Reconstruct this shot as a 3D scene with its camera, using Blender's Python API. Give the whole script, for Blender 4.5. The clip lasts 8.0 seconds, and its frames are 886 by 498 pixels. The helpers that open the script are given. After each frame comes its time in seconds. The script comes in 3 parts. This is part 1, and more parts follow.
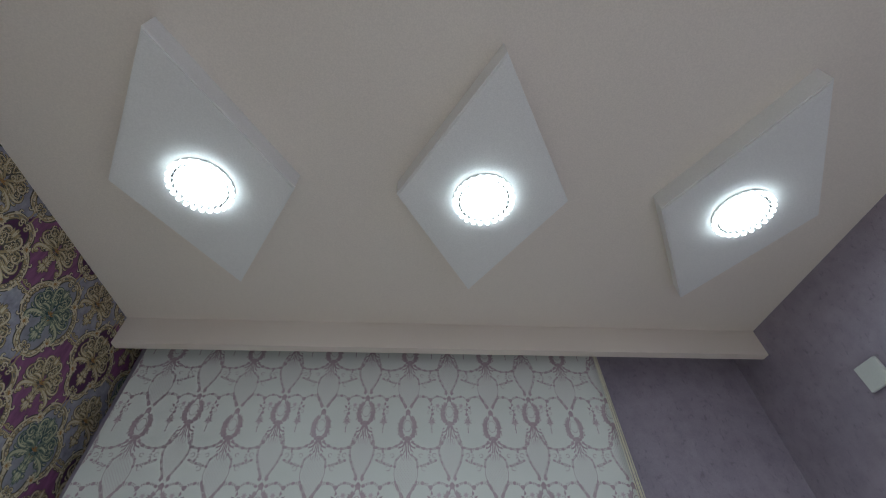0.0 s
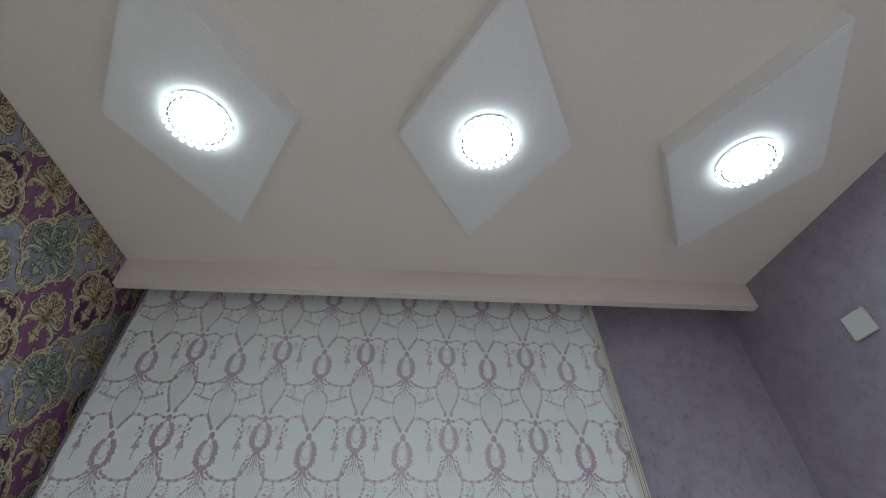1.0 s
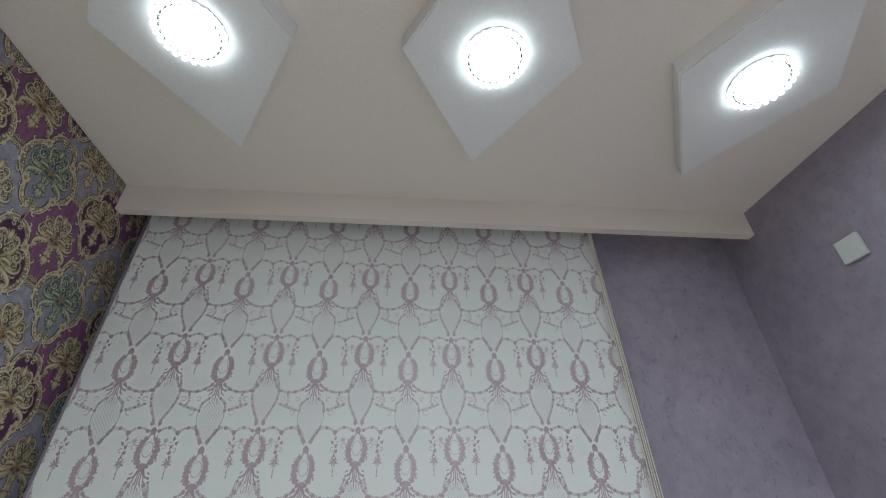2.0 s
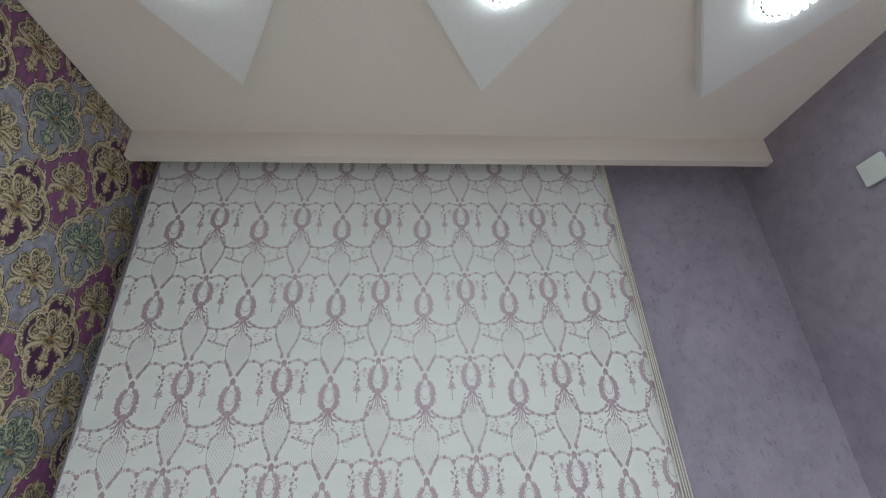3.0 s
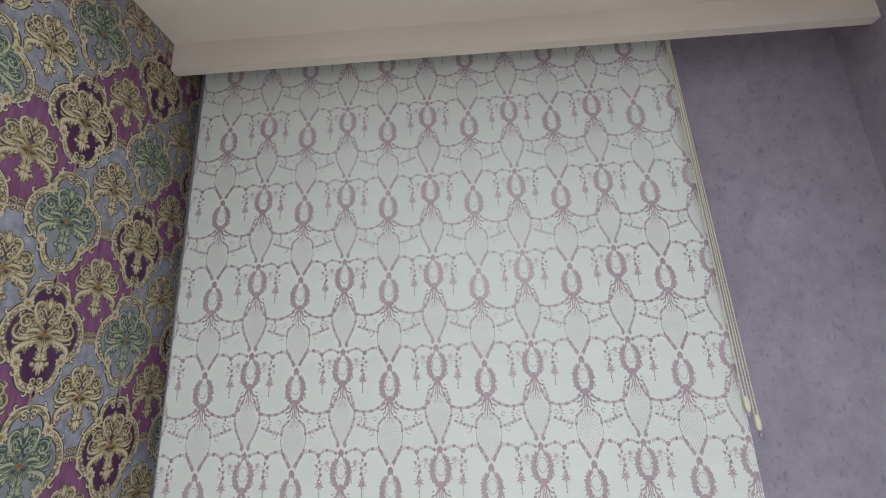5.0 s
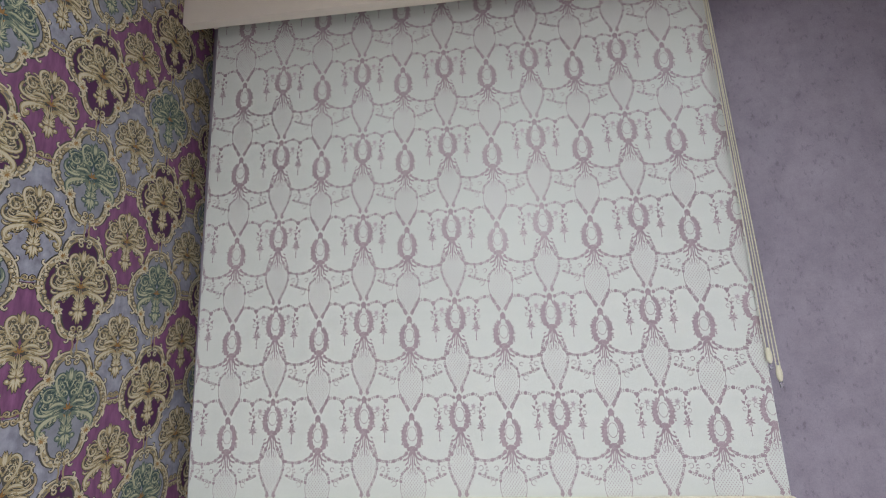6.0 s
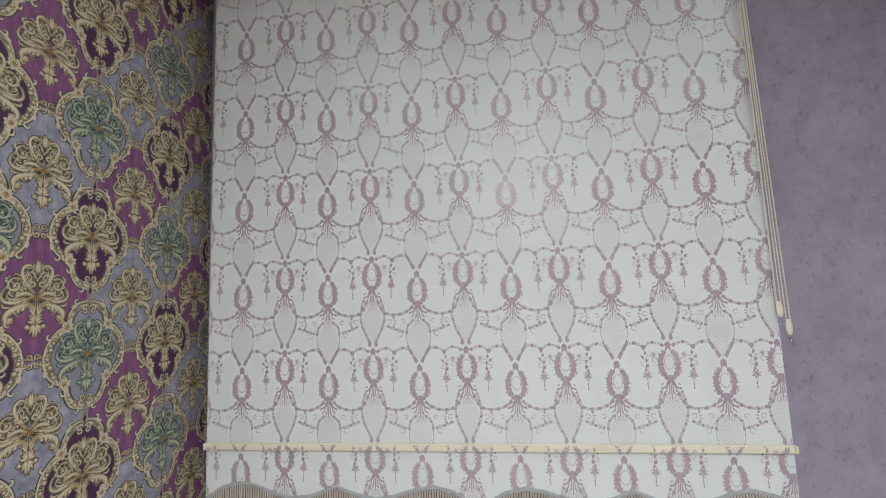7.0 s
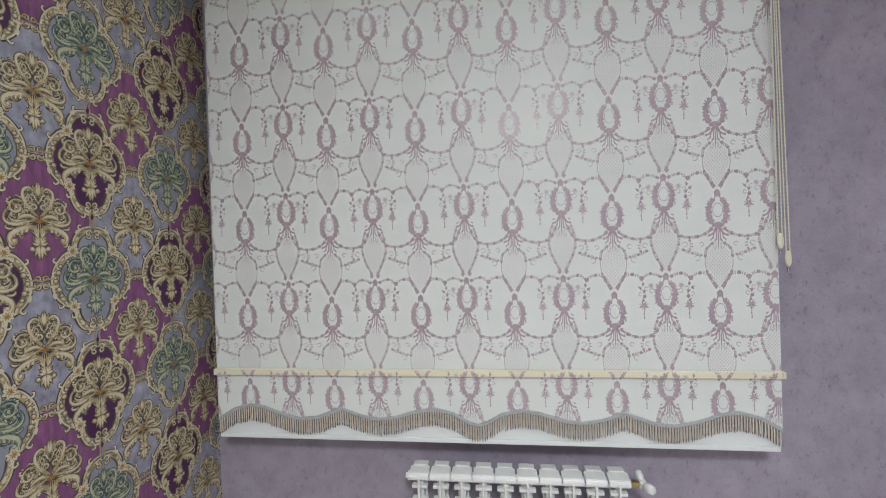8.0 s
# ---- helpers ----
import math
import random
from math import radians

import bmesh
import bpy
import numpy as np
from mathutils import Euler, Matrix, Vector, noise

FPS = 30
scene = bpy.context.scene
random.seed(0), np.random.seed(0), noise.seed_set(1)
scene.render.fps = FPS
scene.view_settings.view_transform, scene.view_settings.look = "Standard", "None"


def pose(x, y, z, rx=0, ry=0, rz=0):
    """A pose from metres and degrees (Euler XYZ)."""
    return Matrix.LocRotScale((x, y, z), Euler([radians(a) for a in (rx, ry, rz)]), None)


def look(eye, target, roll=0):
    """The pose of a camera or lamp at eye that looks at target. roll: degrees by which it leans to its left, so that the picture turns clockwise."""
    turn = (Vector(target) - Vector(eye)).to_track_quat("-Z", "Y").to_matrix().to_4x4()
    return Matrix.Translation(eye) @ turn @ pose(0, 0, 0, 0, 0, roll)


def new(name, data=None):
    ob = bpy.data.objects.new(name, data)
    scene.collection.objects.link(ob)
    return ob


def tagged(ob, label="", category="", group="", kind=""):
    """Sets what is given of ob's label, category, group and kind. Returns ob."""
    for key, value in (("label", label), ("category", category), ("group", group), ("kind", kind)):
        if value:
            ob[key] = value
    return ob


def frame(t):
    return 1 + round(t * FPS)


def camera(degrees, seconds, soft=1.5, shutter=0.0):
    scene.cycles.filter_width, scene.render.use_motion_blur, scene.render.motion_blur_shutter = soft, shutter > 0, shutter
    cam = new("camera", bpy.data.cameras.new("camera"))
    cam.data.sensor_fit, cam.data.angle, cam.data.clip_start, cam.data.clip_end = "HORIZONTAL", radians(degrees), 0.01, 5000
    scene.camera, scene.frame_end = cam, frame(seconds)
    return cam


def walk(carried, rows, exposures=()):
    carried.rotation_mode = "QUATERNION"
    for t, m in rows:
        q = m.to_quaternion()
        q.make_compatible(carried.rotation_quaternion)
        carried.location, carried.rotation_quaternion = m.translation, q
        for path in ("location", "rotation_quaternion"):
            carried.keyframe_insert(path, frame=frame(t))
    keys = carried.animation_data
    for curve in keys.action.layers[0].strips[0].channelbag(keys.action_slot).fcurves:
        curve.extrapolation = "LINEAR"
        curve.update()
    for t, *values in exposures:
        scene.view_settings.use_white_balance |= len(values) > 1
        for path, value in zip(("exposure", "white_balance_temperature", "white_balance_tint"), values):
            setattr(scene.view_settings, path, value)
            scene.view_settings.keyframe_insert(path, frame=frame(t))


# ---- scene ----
cam = camera(92.6, 8.0, soft=1.1)
PATH = [
    (0, (1.306, -1.752, 1.92), (1.432, -0.379, 3.369), -1.9),
    (0.5, (1.299, -1.736, 1.909), (1.434, -0.326, 3.321), -1.7),
    (1, (1.293, -1.715, 1.883), (1.443, -0.209, 3.19), -1.1),
    (1.5, (1.277, -1.7, 1.856), (1.451, -0.099, 3.043), -1.1),
    (3, (1.25, -1.67, 1.791), (1.394, 0.13, 2.652), -2.3),
    (3.5, (1.244, -1.654, 1.769), (1.318, 0.196, 2.525), -2.3),
    (4, (1.24, -1.649, 1.754), (1.246, 0.229, 2.443), -2.4),
    (4.5, (1.236, -1.643, 1.734), (1.197, 0.264, 2.334), -2.5),
    (6, (1.23, -1.625, 1.676), (1.05, 0.336, 2.026), -2.4),
    (6.5, (1.231, -1.612, 1.654), (1.018, 0.358, 1.929), -2.3),
    (7, (1.236, -1.607, 1.631), (1.001, 0.369, 1.827), -2.2),
    (7.5, (1.239, -1.604, 1.595), (0.99, 0.378, 1.695), -2.1),
    (8, (1.237, -1.6, 1.556), (0.982, 0.383, 1.528), -1.9),
]
EXPOSURE = [(0, -0.40, 6250, 10), (1.5, -0.15, 6350, 10), (3, 0.08, 6450, 10), (4.5, 0.24, 6640, 10), (6, 0.24, 6720, 14), (8, 0.13, 6760, 14)]
walk(cam, [(t, look(eye, target, roll)) for t, eye, target, roll in PATH], EXPOSURE)

# ---- world and exposure ----
world = bpy.data.worlds.new("world")
scene.world = world
world.use_nodes = True
world.node_tree.nodes["Background"].inputs[0].default_value = (0.02, 0.02, 0.025, 1)
world.node_tree.nodes["Background"].inputs[1].default_value = 0.2

# plan of the room, metres
LAMP, BEAD, ROOM_LAMP = 38.0, 8.0, 92.0   # strength of the lamps' diffusers and beads; watts of the room lamp
ROOM_LAMP_Y = -3.0
LAMPS = ((0.617, -0.920), (1.525, -0.911), (2.439, -0.897))
DIA_X, DIA_Y = 0.290, 0.468
CHAINS = ((2.171, 2.187, 1.525, -0.034), (2.177, 2.209, 1.465, -0.036))
RAD_X, RAD_Y = 1.279, -0.066
ROOM_X = 3.0          # right wall
ROOM_BACK = -5.4      # wall behind the camera
CEIL = 3.135
WALL_L, WALL_R = 0.105, 0.102   # the window wall's face at the left and right walls
PEL_Y, PEL_Z, PEL_T = -0.105, 3.0, 0.042
BOX_Z = 3.060         # underside of the diamond boxes
LEAN = 0.010          # the blind hangs slightly out of plumb
BL, BR = 0.092, 2.190  # blind's edges
ROD_Z = 1.066


# ---- materials ----
def nodes_of(name):
    m = bpy.data.materials.new(name)
    m.use_nodes = True
    nt = m.node_tree
    return m, nt, nt.nodes["Principled BSDF"]


def add(nt, kind, **inputs):
    n = nt.nodes.new(kind)
    for k, v in inputs.items():
        n.inputs[k.replace("_", " ")].default_value = v
    return n


def ramp(nt, fac, stops):
    r = nt.nodes.new("ShaderNodeValToRGB")
    while len(r.color_ramp.elements) < len(stops):
        r.color_ramp.elements.new(0.5)
    for e, (p, c) in zip(r.color_ramp.elements, stops):
        e.position, e.color = p, (*c, 1)
    nt.links.new(fac, r.inputs[0])
    return r.outputs[0]


def mixed(nt, fac, a, b, blend="MIX"):
    n = nt.nodes.new("ShaderNodeMix")
    n.data_type, n.blend_type = "RGBA", blend
    for socket, v in ((n.inputs[0], fac), (n.inputs[6], a), (n.inputs[7], b)):
        if isinstance(v, (int, float)):
            socket.default_value = v
        elif isinstance(v, tuple):
            socket.default_value = (*v, 1)
        else:
            nt.links.new(v, socket)
    return n.outputs[2]


def coords(nt, scale=(1, 1, 1)):
    g = nt.nodes.new("ShaderNodeNewGeometry")
    m = nt.nodes.new("ShaderNodeMapping")
    m.inputs["Scale"].default_value = scale
    nt.links.new(g.outputs["Position"], m.inputs[0])
    return m.outputs[0]


def noise_of(nt, vec, scale, detail=4.0, rough=0.55):
    n = add(nt, "ShaderNodeTexNoise", Scale=scale, Detail=detail, Roughness=rough)
    nt.links.new(vec, n.inputs["Vector"])
    return n.outputs[0]


def bump(nt, bsdf, height, strength, distance=0.002):
    b = add(nt, "ShaderNodeBump", Strength=strength, Distance=distance)
    nt.links.new(height, b.inputs["Height"])
    nt.links.new(b.outputs[0], bsdf.inputs["Normal"])


def surface(name, a, b, rough=0.6, scale=6.0, fine=180.0, relief=0.15, metal=0.0, spec=0.4, stretch=(1, 1, 1)):
    """Paint, cloth, metal: two colours blended by a slow and a fine noise, with fine relief."""
    m, nt, p = nodes_of(name)
    v = coords(nt, stretch)
    slow, grain = noise_of(nt, v, scale), noise_of(nt, v, fine, 2.0)
    c1 = ramp(nt, slow, [(0.3, a), (0.7, b)])
    shade = ramp(nt, grain, [(0.3, (0.9, 0.9, 0.9)), (0.7, (1, 1, 1))])
    nt.links.new(mixed(nt, 1.0, c1, shade, "MULTIPLY"), p.inputs["Base Color"])
    p.inputs["Roughness"].default_value, p.inputs["Metallic"].default_value = rough, metal
    p.inputs["Specular IOR Level"].default_value = spec
    bump(nt, p, grain, relief)
    return m


def emitter(name, colour, strength):
    m, nt, p = nodes_of(name)
    p.inputs["Base Color"].default_value = (0.9, 0.9, 0.9, 1)
    p.inputs["Emission Color"].default_value = (*colour, 1)
    p.inputs["Emission Strength"].default_value = strength
    return m


def lavender_paper():
    """Mottled lavender wallpaper with darker scuffed flecks and a woven grain."""
    m, nt, p = nodes_of("lavender_wallpaper")
    v = coords(nt)
    slow, mid, grain = noise_of(nt, v, 2.2, 5), noise_of(nt, v, 13, 6, 0.62), noise_of(nt, v, 240, 2)
    flecks = noise_of(nt, coords(nt, (1, 1, 0.6)), 52, 5, 0.66)
    c = ramp(nt, slow, [(0.3, (0.335, 0.298, 0.362)), (0.7, (0.400, 0.358, 0.425))])
    c = mixed(nt, 1.0, c, ramp(nt, mid, [(0.32, (0.86, 0.855, 0.865)), (0.55, (1, 1, 1)), (0.75, (1.08, 1.08, 1.08))]), "MULTIPLY")
    c = mixed(nt, 1.0, c, ramp(nt, flecks, [(0.31, (0.74, 0.73, 0.74)), (0.43, (1, 1, 1))]), "MULTIPLY")
    c = mixed(nt, 1.0, c, ramp(nt, grain, [(0.3, (0.90, 0.90, 0.91)), (0.7, (1.04, 1.04, 1.04))]), "MULTIPLY")
    nt.links.new(c, p.inputs["Base Color"])
    p.inputs["Roughness"].default_value = 0.62
    p.inputs["Specular IOR Level"].default_value = 0.3
    bump(nt, p, flecks, 0.25, 0.0015)
    return m


CELL_Y, CELL_Z, ORG_Y, ORG_Z = 0.305, 0.3525, -0.442, 1.836


def damask_paper():
    """Printed ground: magenta and grey-lavender fields in turn, brushed vertically."""
    m, nt, p = nodes_of("damask_ground")
    g = nt.nodes.new("ShaderNodeNewGeometry")
    mp = nt.nodes.new("ShaderNodeMapping")
    mp.inputs["Location"].default_value = (0.5, -ORG_Y / CELL_Y + 40, -ORG_Z / CELL_Z + 40)
    mp.inputs["Scale"].default_value = (0, 1 / CELL_Y, 1 / CELL_Z)
    nt.links.new(g.outputs["Position"], mp.inputs[0])
    ch = add(nt, "ShaderNodeTexChecker", Scale=1.0)
    nt.links.new(mp.outputs[0], ch.inputs["Vector"])
    brushed = noise_of(nt, coords(nt, (1, 1, 0.22)), 60, 5, 0.65)
    cloud = noise_of(nt, coords(nt), 26, 5, 0.6)
    mag = ramp(nt, brushed, [(0.3, (0.150, 0.048, 0.128)), (0.7, (0.285, 0.105, 0.235))])
    lav = ramp(nt, cloud, [(0.3, (0.205, 0.202, 0.258)), (0.7, (0.400, 0.400, 0.480))])
    lav = mixed(nt, 1.0, lav, ramp(nt, brushed, [(0.3, (0.82, 0.82, 0.84)), (0.7, (1.1, 1.1, 1.1))]), "MULTIPLY")
    nt.links.new(mixed(nt, ch.outputs["Fac"], mag, lav), p.inputs["Base Color"])
    p.inputs["Roughness"].default_value = 0.55
    bump(nt, p, noise_of(nt, coords(nt), 300, 2), 0.2)
    return m


M_CEIL = surface("ceiling_paint", (0.845, 0.765, 0.685), (0.870, 0.795, 0.715), 0.55, 1.6, 220, 0.08)
M_PLATE = surface("white_panel_paint", (0.85, 0.84, 0.82), (0.89, 0.88, 0.86), 0.45, 3, 260, 0.05)
M_LAV = lavender_paper()
M_DAMASK = damask_paper()
M_FLOOR = surface("pale_laminate", (0.72, 0.69, 0.65), (0.78, 0.75, 0.71), 0.4, 3, 60, 0.1, stretch=(1, 6, 1))
M_FABRIC = surface("blind_fabric", (0.735, 0.770, 0.735), (0.775, 0.805, 0.770), 0.55, 4, 420, 0.06, spec=0.35, stretch=(1, 1, 3))
M_PRINT = surface("mauve_print", (0.385, 0.288, 0.332), (0.455, 0.348, 0.392), 0.37, 30, 500, 0.04, spec=1.0)
M_PRINT2 = surface("pale_mauve_print", (0.540, 0.455, 0.495), (0.600, 0.515, 0.555), 0.37, 30, 500, 0.04, spec=1.0)
M_CREAM = surface("cream_slat_fabric", (0.80, 0.74, 0.56), (0.84, 0.78, 0.61), 0.6, 10, 300, 0.15)
M_LINING = surface("white_lining", (0.76, 0.79, 0.78), (0.80, 0.82, 0.81), 0.6, 4, 350, 0.15)
M_FRINGE = surface("brown_grey_cord", (0.085, 0.062, 0.062), (0.15, 0.115, 0.11), 0.8, 80, 600, 0.4)
M_FRINGE2 = surface("cream_cord", (0.66, 0.58, 0.50), (0.76, 0.68, 0.60), 0.8, 80, 600, 0.4)
M_GIMP = surface("grey_braid", (0.36, 0.37, 0.37), (0.48, 0.49, 0.49), 0.85, 120, 500, 0.6)
M_CHAIN = surface("ivory_plastic", (0.76, 0.72, 0.55), (0.80, 0.76, 0.61), 0.35, 8, 200, 0.05)
M_CLEAR, _nt, _p = nodes_of("clear_plastic")
_p.inputs["Transmission Weight"].default_value, _p.inputs["Roughness"].default_value = 0.9, 0.08
_p.inputs["Base Color"].default_value = (0.9, 0.92, 0.95, 1)
M_WHITE = surface("white_enamel", (0.78, 0.79, 0.77), (0.82, 0.83, 0.81), 0.38, 5, 200, 0.03, spec=0.5)
M_BRASS = surface("brass", (0.55, 0.42, 0.2), (0.62, 0.48, 0.24), 0.3, 20, 200, 0.05, metal=1.0)
M_DARK = surface("dark_gap_metal", (0.05, 0.05, 0.05), (0.08, 0.08, 0.08), 0.6, 20, 200, 0.05)
M_LID = surface("white_plastic_lid", (0.66, 0.69, 0.66), (0.70, 0.73, 0.70), 0.4, 6, 200, 0.05)
M_GOLD = surface("gold_print", (0.330, 0.250, 0.130), (0.450, 0.355, 0.200), 0.5, 40, 400, 0.3)
M_PALE = surface("pale_gold_print", (0.570, 0.500, 0.350), (0.680, 0.605, 0.445), 0.5, 40, 400, 0.3)
M_OLIVE = surface("olive_shadow_print", (0.052, 0.050, 0.045), (0.105, 0.098, 0.082), 0.6, 40, 400, 0.3)
M_AMBER = surface("amber_print", (0.315, 0.150, 0.041), (0.375, 0.203, 0.060), 0.5, 40, 400, 0.3)
M_TEAL = surface("teal_print", (0.026, 0.060, 0.068), (0.060, 0.108, 0.112), 0.6, 50, 400, 0.3)
M_PLUM = surface("plum_print", (0.062, 0.014, 0.062), (0.095, 0.026, 0.092), 0.55, 14, 300, 0.2)
M_SLATE = surface("slate_print", (0.225, 0.228, 0.275), (0.325, 0.330, 0.390), 0.6, 18, 300, 0.2)
M_BACK = surface("grey_gold_print", (0.085, 0.075, 0.053), (0.160, 0.138, 0.095), 0.6, 60, 400, 0.3)
M_TEALBACK = surface("deep_teal_print", (0.036, 0.066, 0.072), (0.075, 0.110, 0.112), 0.6, 60, 400, 0.3)
M_WEB = surface("grey_border_print", (0.156, 0.146, 0.126), (0.224, 0.211, 0.180), 0.6, 60, 400, 0.3)
M_SAGE = surface("sage_gold_print", (0.130, 0.172, 0.135), (0.215, 0.255, 0.190), 0.6, 60, 400, 0.3)
M_SAGETIP = surface("pale_sage_print", (0.450, 0.440, 0.290), (0.550, 0.535, 0.370), 0.6, 60, 400, 0.3)
M_LAMP = emitter("lamp_glow", (0.82, 0.96, 1.0), LAMP)
M_ROOM = emitter("room_lamp_glow", (0.93, 1.0, 1.01), 4.5)
M_BEAD = emitter("lit_crystal", (0.80, 0.96, 1.0), BEAD)


# ---- mesh helpers ----
def mesh_of(name, bm, material):
    me = bpy.data.meshes.new(name)
    bm.normal_update()
    bm.to_mesh(me)
    bm.free()
    for mt in (material if isinstance(material, (list, tuple)) else [material]):
        me.materials.append(mt)
    return me


def part(name, bm, material, parent=None, label="", smooth=False):
    me = mesh_of(name, bm, material)
    if smooth:
        me.polygons.foreach_set("use_smooth", [True] * len(me.polygons))
    ob = new(name, me)
    ob.parent = parent
    if label:
        ob["label"] = label
    return ob


def thing(name, at, label, category, group="", kind=""):
    ob = new(name)
    ob.empty_display_size = 0.05
    ob.matrix_basis = pose(*at)
    return tagged(ob, label, category, group, kind)


def box(x0, x1, y0, y1, z0, z1, bevel=0.0, bm=None, segments=2):
    own = bmesh.new()
    bmesh.ops.create_cube(own, size=1.0)
    for v in own.verts:
        v.co = Vector((x0 + (v.co.x + 0.5) * (x1 - x0), y0 + (v.co.y + 0.5) * (y1 - y0), z0 + (v.co.z + 0.5) * (z1 - z0)))
    if bevel:
        bmesh.ops.bevel(own, geom=own.edges[:], offset=bevel, segments=segments, affect="EDGES", profile=0.6)
    if bm is None:
        return own
    joined(bm, own)
    return bm


def joined(bm, own):
    me = bpy.data.meshes.new("joint")
    own.to_mesh(me)
    own.free()
    bm.from_mesh(me)
    bpy.data.meshes.remove(me)


def turned(profile, n=32, bm=None, at=(0, 0, 0), turn=None):
    """A body of revolution round z from (radius, height) pairs."""
    own = bmesh.new()
    rings = []
    for r, h in profile:
        rings.append([own.verts.new((r * math.cos(2 * math.pi * k / n), r * math.sin(2 * math.pi * k / n), h)) for k in range(n)])
    for a, b in zip(rings, rings[1:]):
        for k in range(n):
            own.faces.new((a[k], a[(k + 1) % n], b[(k + 1) % n], b[k]))
    own.faces.new(rings[0][::-1])
    own.faces.new(rings[-1])
    bmesh.ops.recalc_face_normals(own, faces=own.faces[:])
    m = Matrix.Translation(at) @ (turn or Matrix.Identity(4))
    bmesh.ops.transform(own, matrix=m, verts=own.verts[:])
    if bm is None:
        return own
    joined(bm, own)
    return bm


def prism(points, z0, z1):
    """A flat outline (x, y) raised from z0 to z1."""
    bm = bmesh.new()
    lo = [bm.verts.new((x, y, z0)) for x, y in points]
    hi = [bm.verts.new((x, y, z1)) for x, y in points]
    bm.faces.new(lo[::-1])
    bm.faces.new(hi)
    for k in range(len(points)):
        j = (k + 1) % len(points)
        bm.faces.new((lo[k], lo[j], hi[j], hi[k]))
    bmesh.ops.recalc_face_normals(bm, faces=bm.faces[:])
    return bm


def structure(name, bm, material, label, category):
    return tagged(part(name, bm, material), label, category, kind="structure")


# ---- the room ----
structure("floor", box(-0.15, ROOM_X + 0.15, ROOM_BACK - 0.15, 0.3, -0.1, 0.0), M_FLOOR, "pale beige laminate floor of the room", "floor")
structure("ceiling", box(-0.15, ROOM_X + 0.15, ROOM_BACK - 0.15, 0.3, CEIL, CEIL + 0.12), M_CEIL, "warm cream painted flat ceiling", "ceiling")
wall_left = structure("wall_west", box(-0.15, 0.0, ROOM_BACK - 0.15, 0.3, 0.0, CEIL), M_DAMASK,
                      "wall papered in magenta and lavender damask medallions", "wall")
structure("wall_east", box(ROOM_X, ROOM_X + 0.15, ROOM_BACK - 0.15, 0.3, 0.0, CEIL), M_LAV, "mottled lavender papered wall", "wall")
structure("wall_north", prism([(0.0, WALL_L), (ROOM_X, WALL_R), (ROOM_X, 0.3), (0.0, 0.3)], 0.0, CEIL), M_LAV,
          "mottled lavender papered wall behind the blind", "wall")
structure("wall_south", box(0.0, ROOM_X, ROOM_BACK - 0.15, ROOM_BACK, 0.0, CEIL), M_LAV, "plain lavender papered wall", "wall")
structure("curtain_pelmet", box(0.0, ROOM_X, PEL_Y, PEL_Y + PEL_T, PEL_Z, CEIL, 0.0), M_CEIL,
          "cream plaster pelmet board hanging from the ceiling", "pelmet")


# ---- diamond boxes and lamps on the ceiling ----
def diamond_box(x, y):
    ob = thing("ceiling_box", (x, y, CEIL), "white diamond-shaped plaster box fixed under the ceiling", "ceiling box",
               "diamond boxes on the ceiling", "structure")
    a, b = DIA_X, DIA_Y
    rim = [(0, b), (a, 0), (0, -b), (-a, 0)]
    part("casing", prism(rim, BOX_Z - CEIL + 0.010, 0.0), M_PLATE, ob, "white side faces")
    face = prism(rim, BOX_Z - CEIL, BOX_Z - CEIL + 0.010)
    low = [e for e in face.edges if all(v.co.z < BOX_Z - CEIL + 0.001 for v in e.verts)]
    bmesh.ops.bevel(face, geom=low, offset=0.005, segments=2, affect="EDGES")
    part("face_panel", face, M_PLATE, ob, "smooth white face panel with a rounded edge")
    return ob


def lamp(x, y):
    ob = thing("ceiling_lamp", (x, y, BOX_Z), "round lit lamp with a crystal bead rim under its diamond box", "ceiling lamp",
               "lamps on the ceiling")
    base = part("base_ring", turned([(0.100, -0.001), (0.100, -0.006), (0.096, -0.009), (0.080, -0.009)], 48), M_WHITE, ob, "white metal base ring", True)
    part("diffuser", turned([(0.078, -0.009), (0.077, -0.011), (0.060, -0.0125), (0.004, -0.013)], 48), M_LAMP, ob,
         "glowing frosted diffuser", True)
    bead = bmesh.new()
    bmesh.ops.create_icosphere(bead, subdivisions=1, radius=0.0105)
    bmesh.ops.scale(bead, vec=(1.0, 0.9, 0.8), verts=bead.verts[:])
    data = mesh_of("crystal_bead", bead, M_BEAD)
    prong = mesh_of("prong", box(0.080, 0.0865, -0.0035, 0.0035, -0.018, -0.009), M_DARK)
    for k in range(24):
        turn = Matrix.Rotation(2 * math.pi * k / 24, 4, "Z")
        for nm, me, at in (("crystal_bead", data, (0.0945, 0, -0.016)), ("prong", prong, (0, 0, 0))):
            o = new(nm, me)
            o.parent, o.matrix_basis = base, turn @ Matrix.Translation(at)
    return ob


for lx, ly in LAMPS:
    diamond_box(lx, ly)
    lamp(lx, ly)


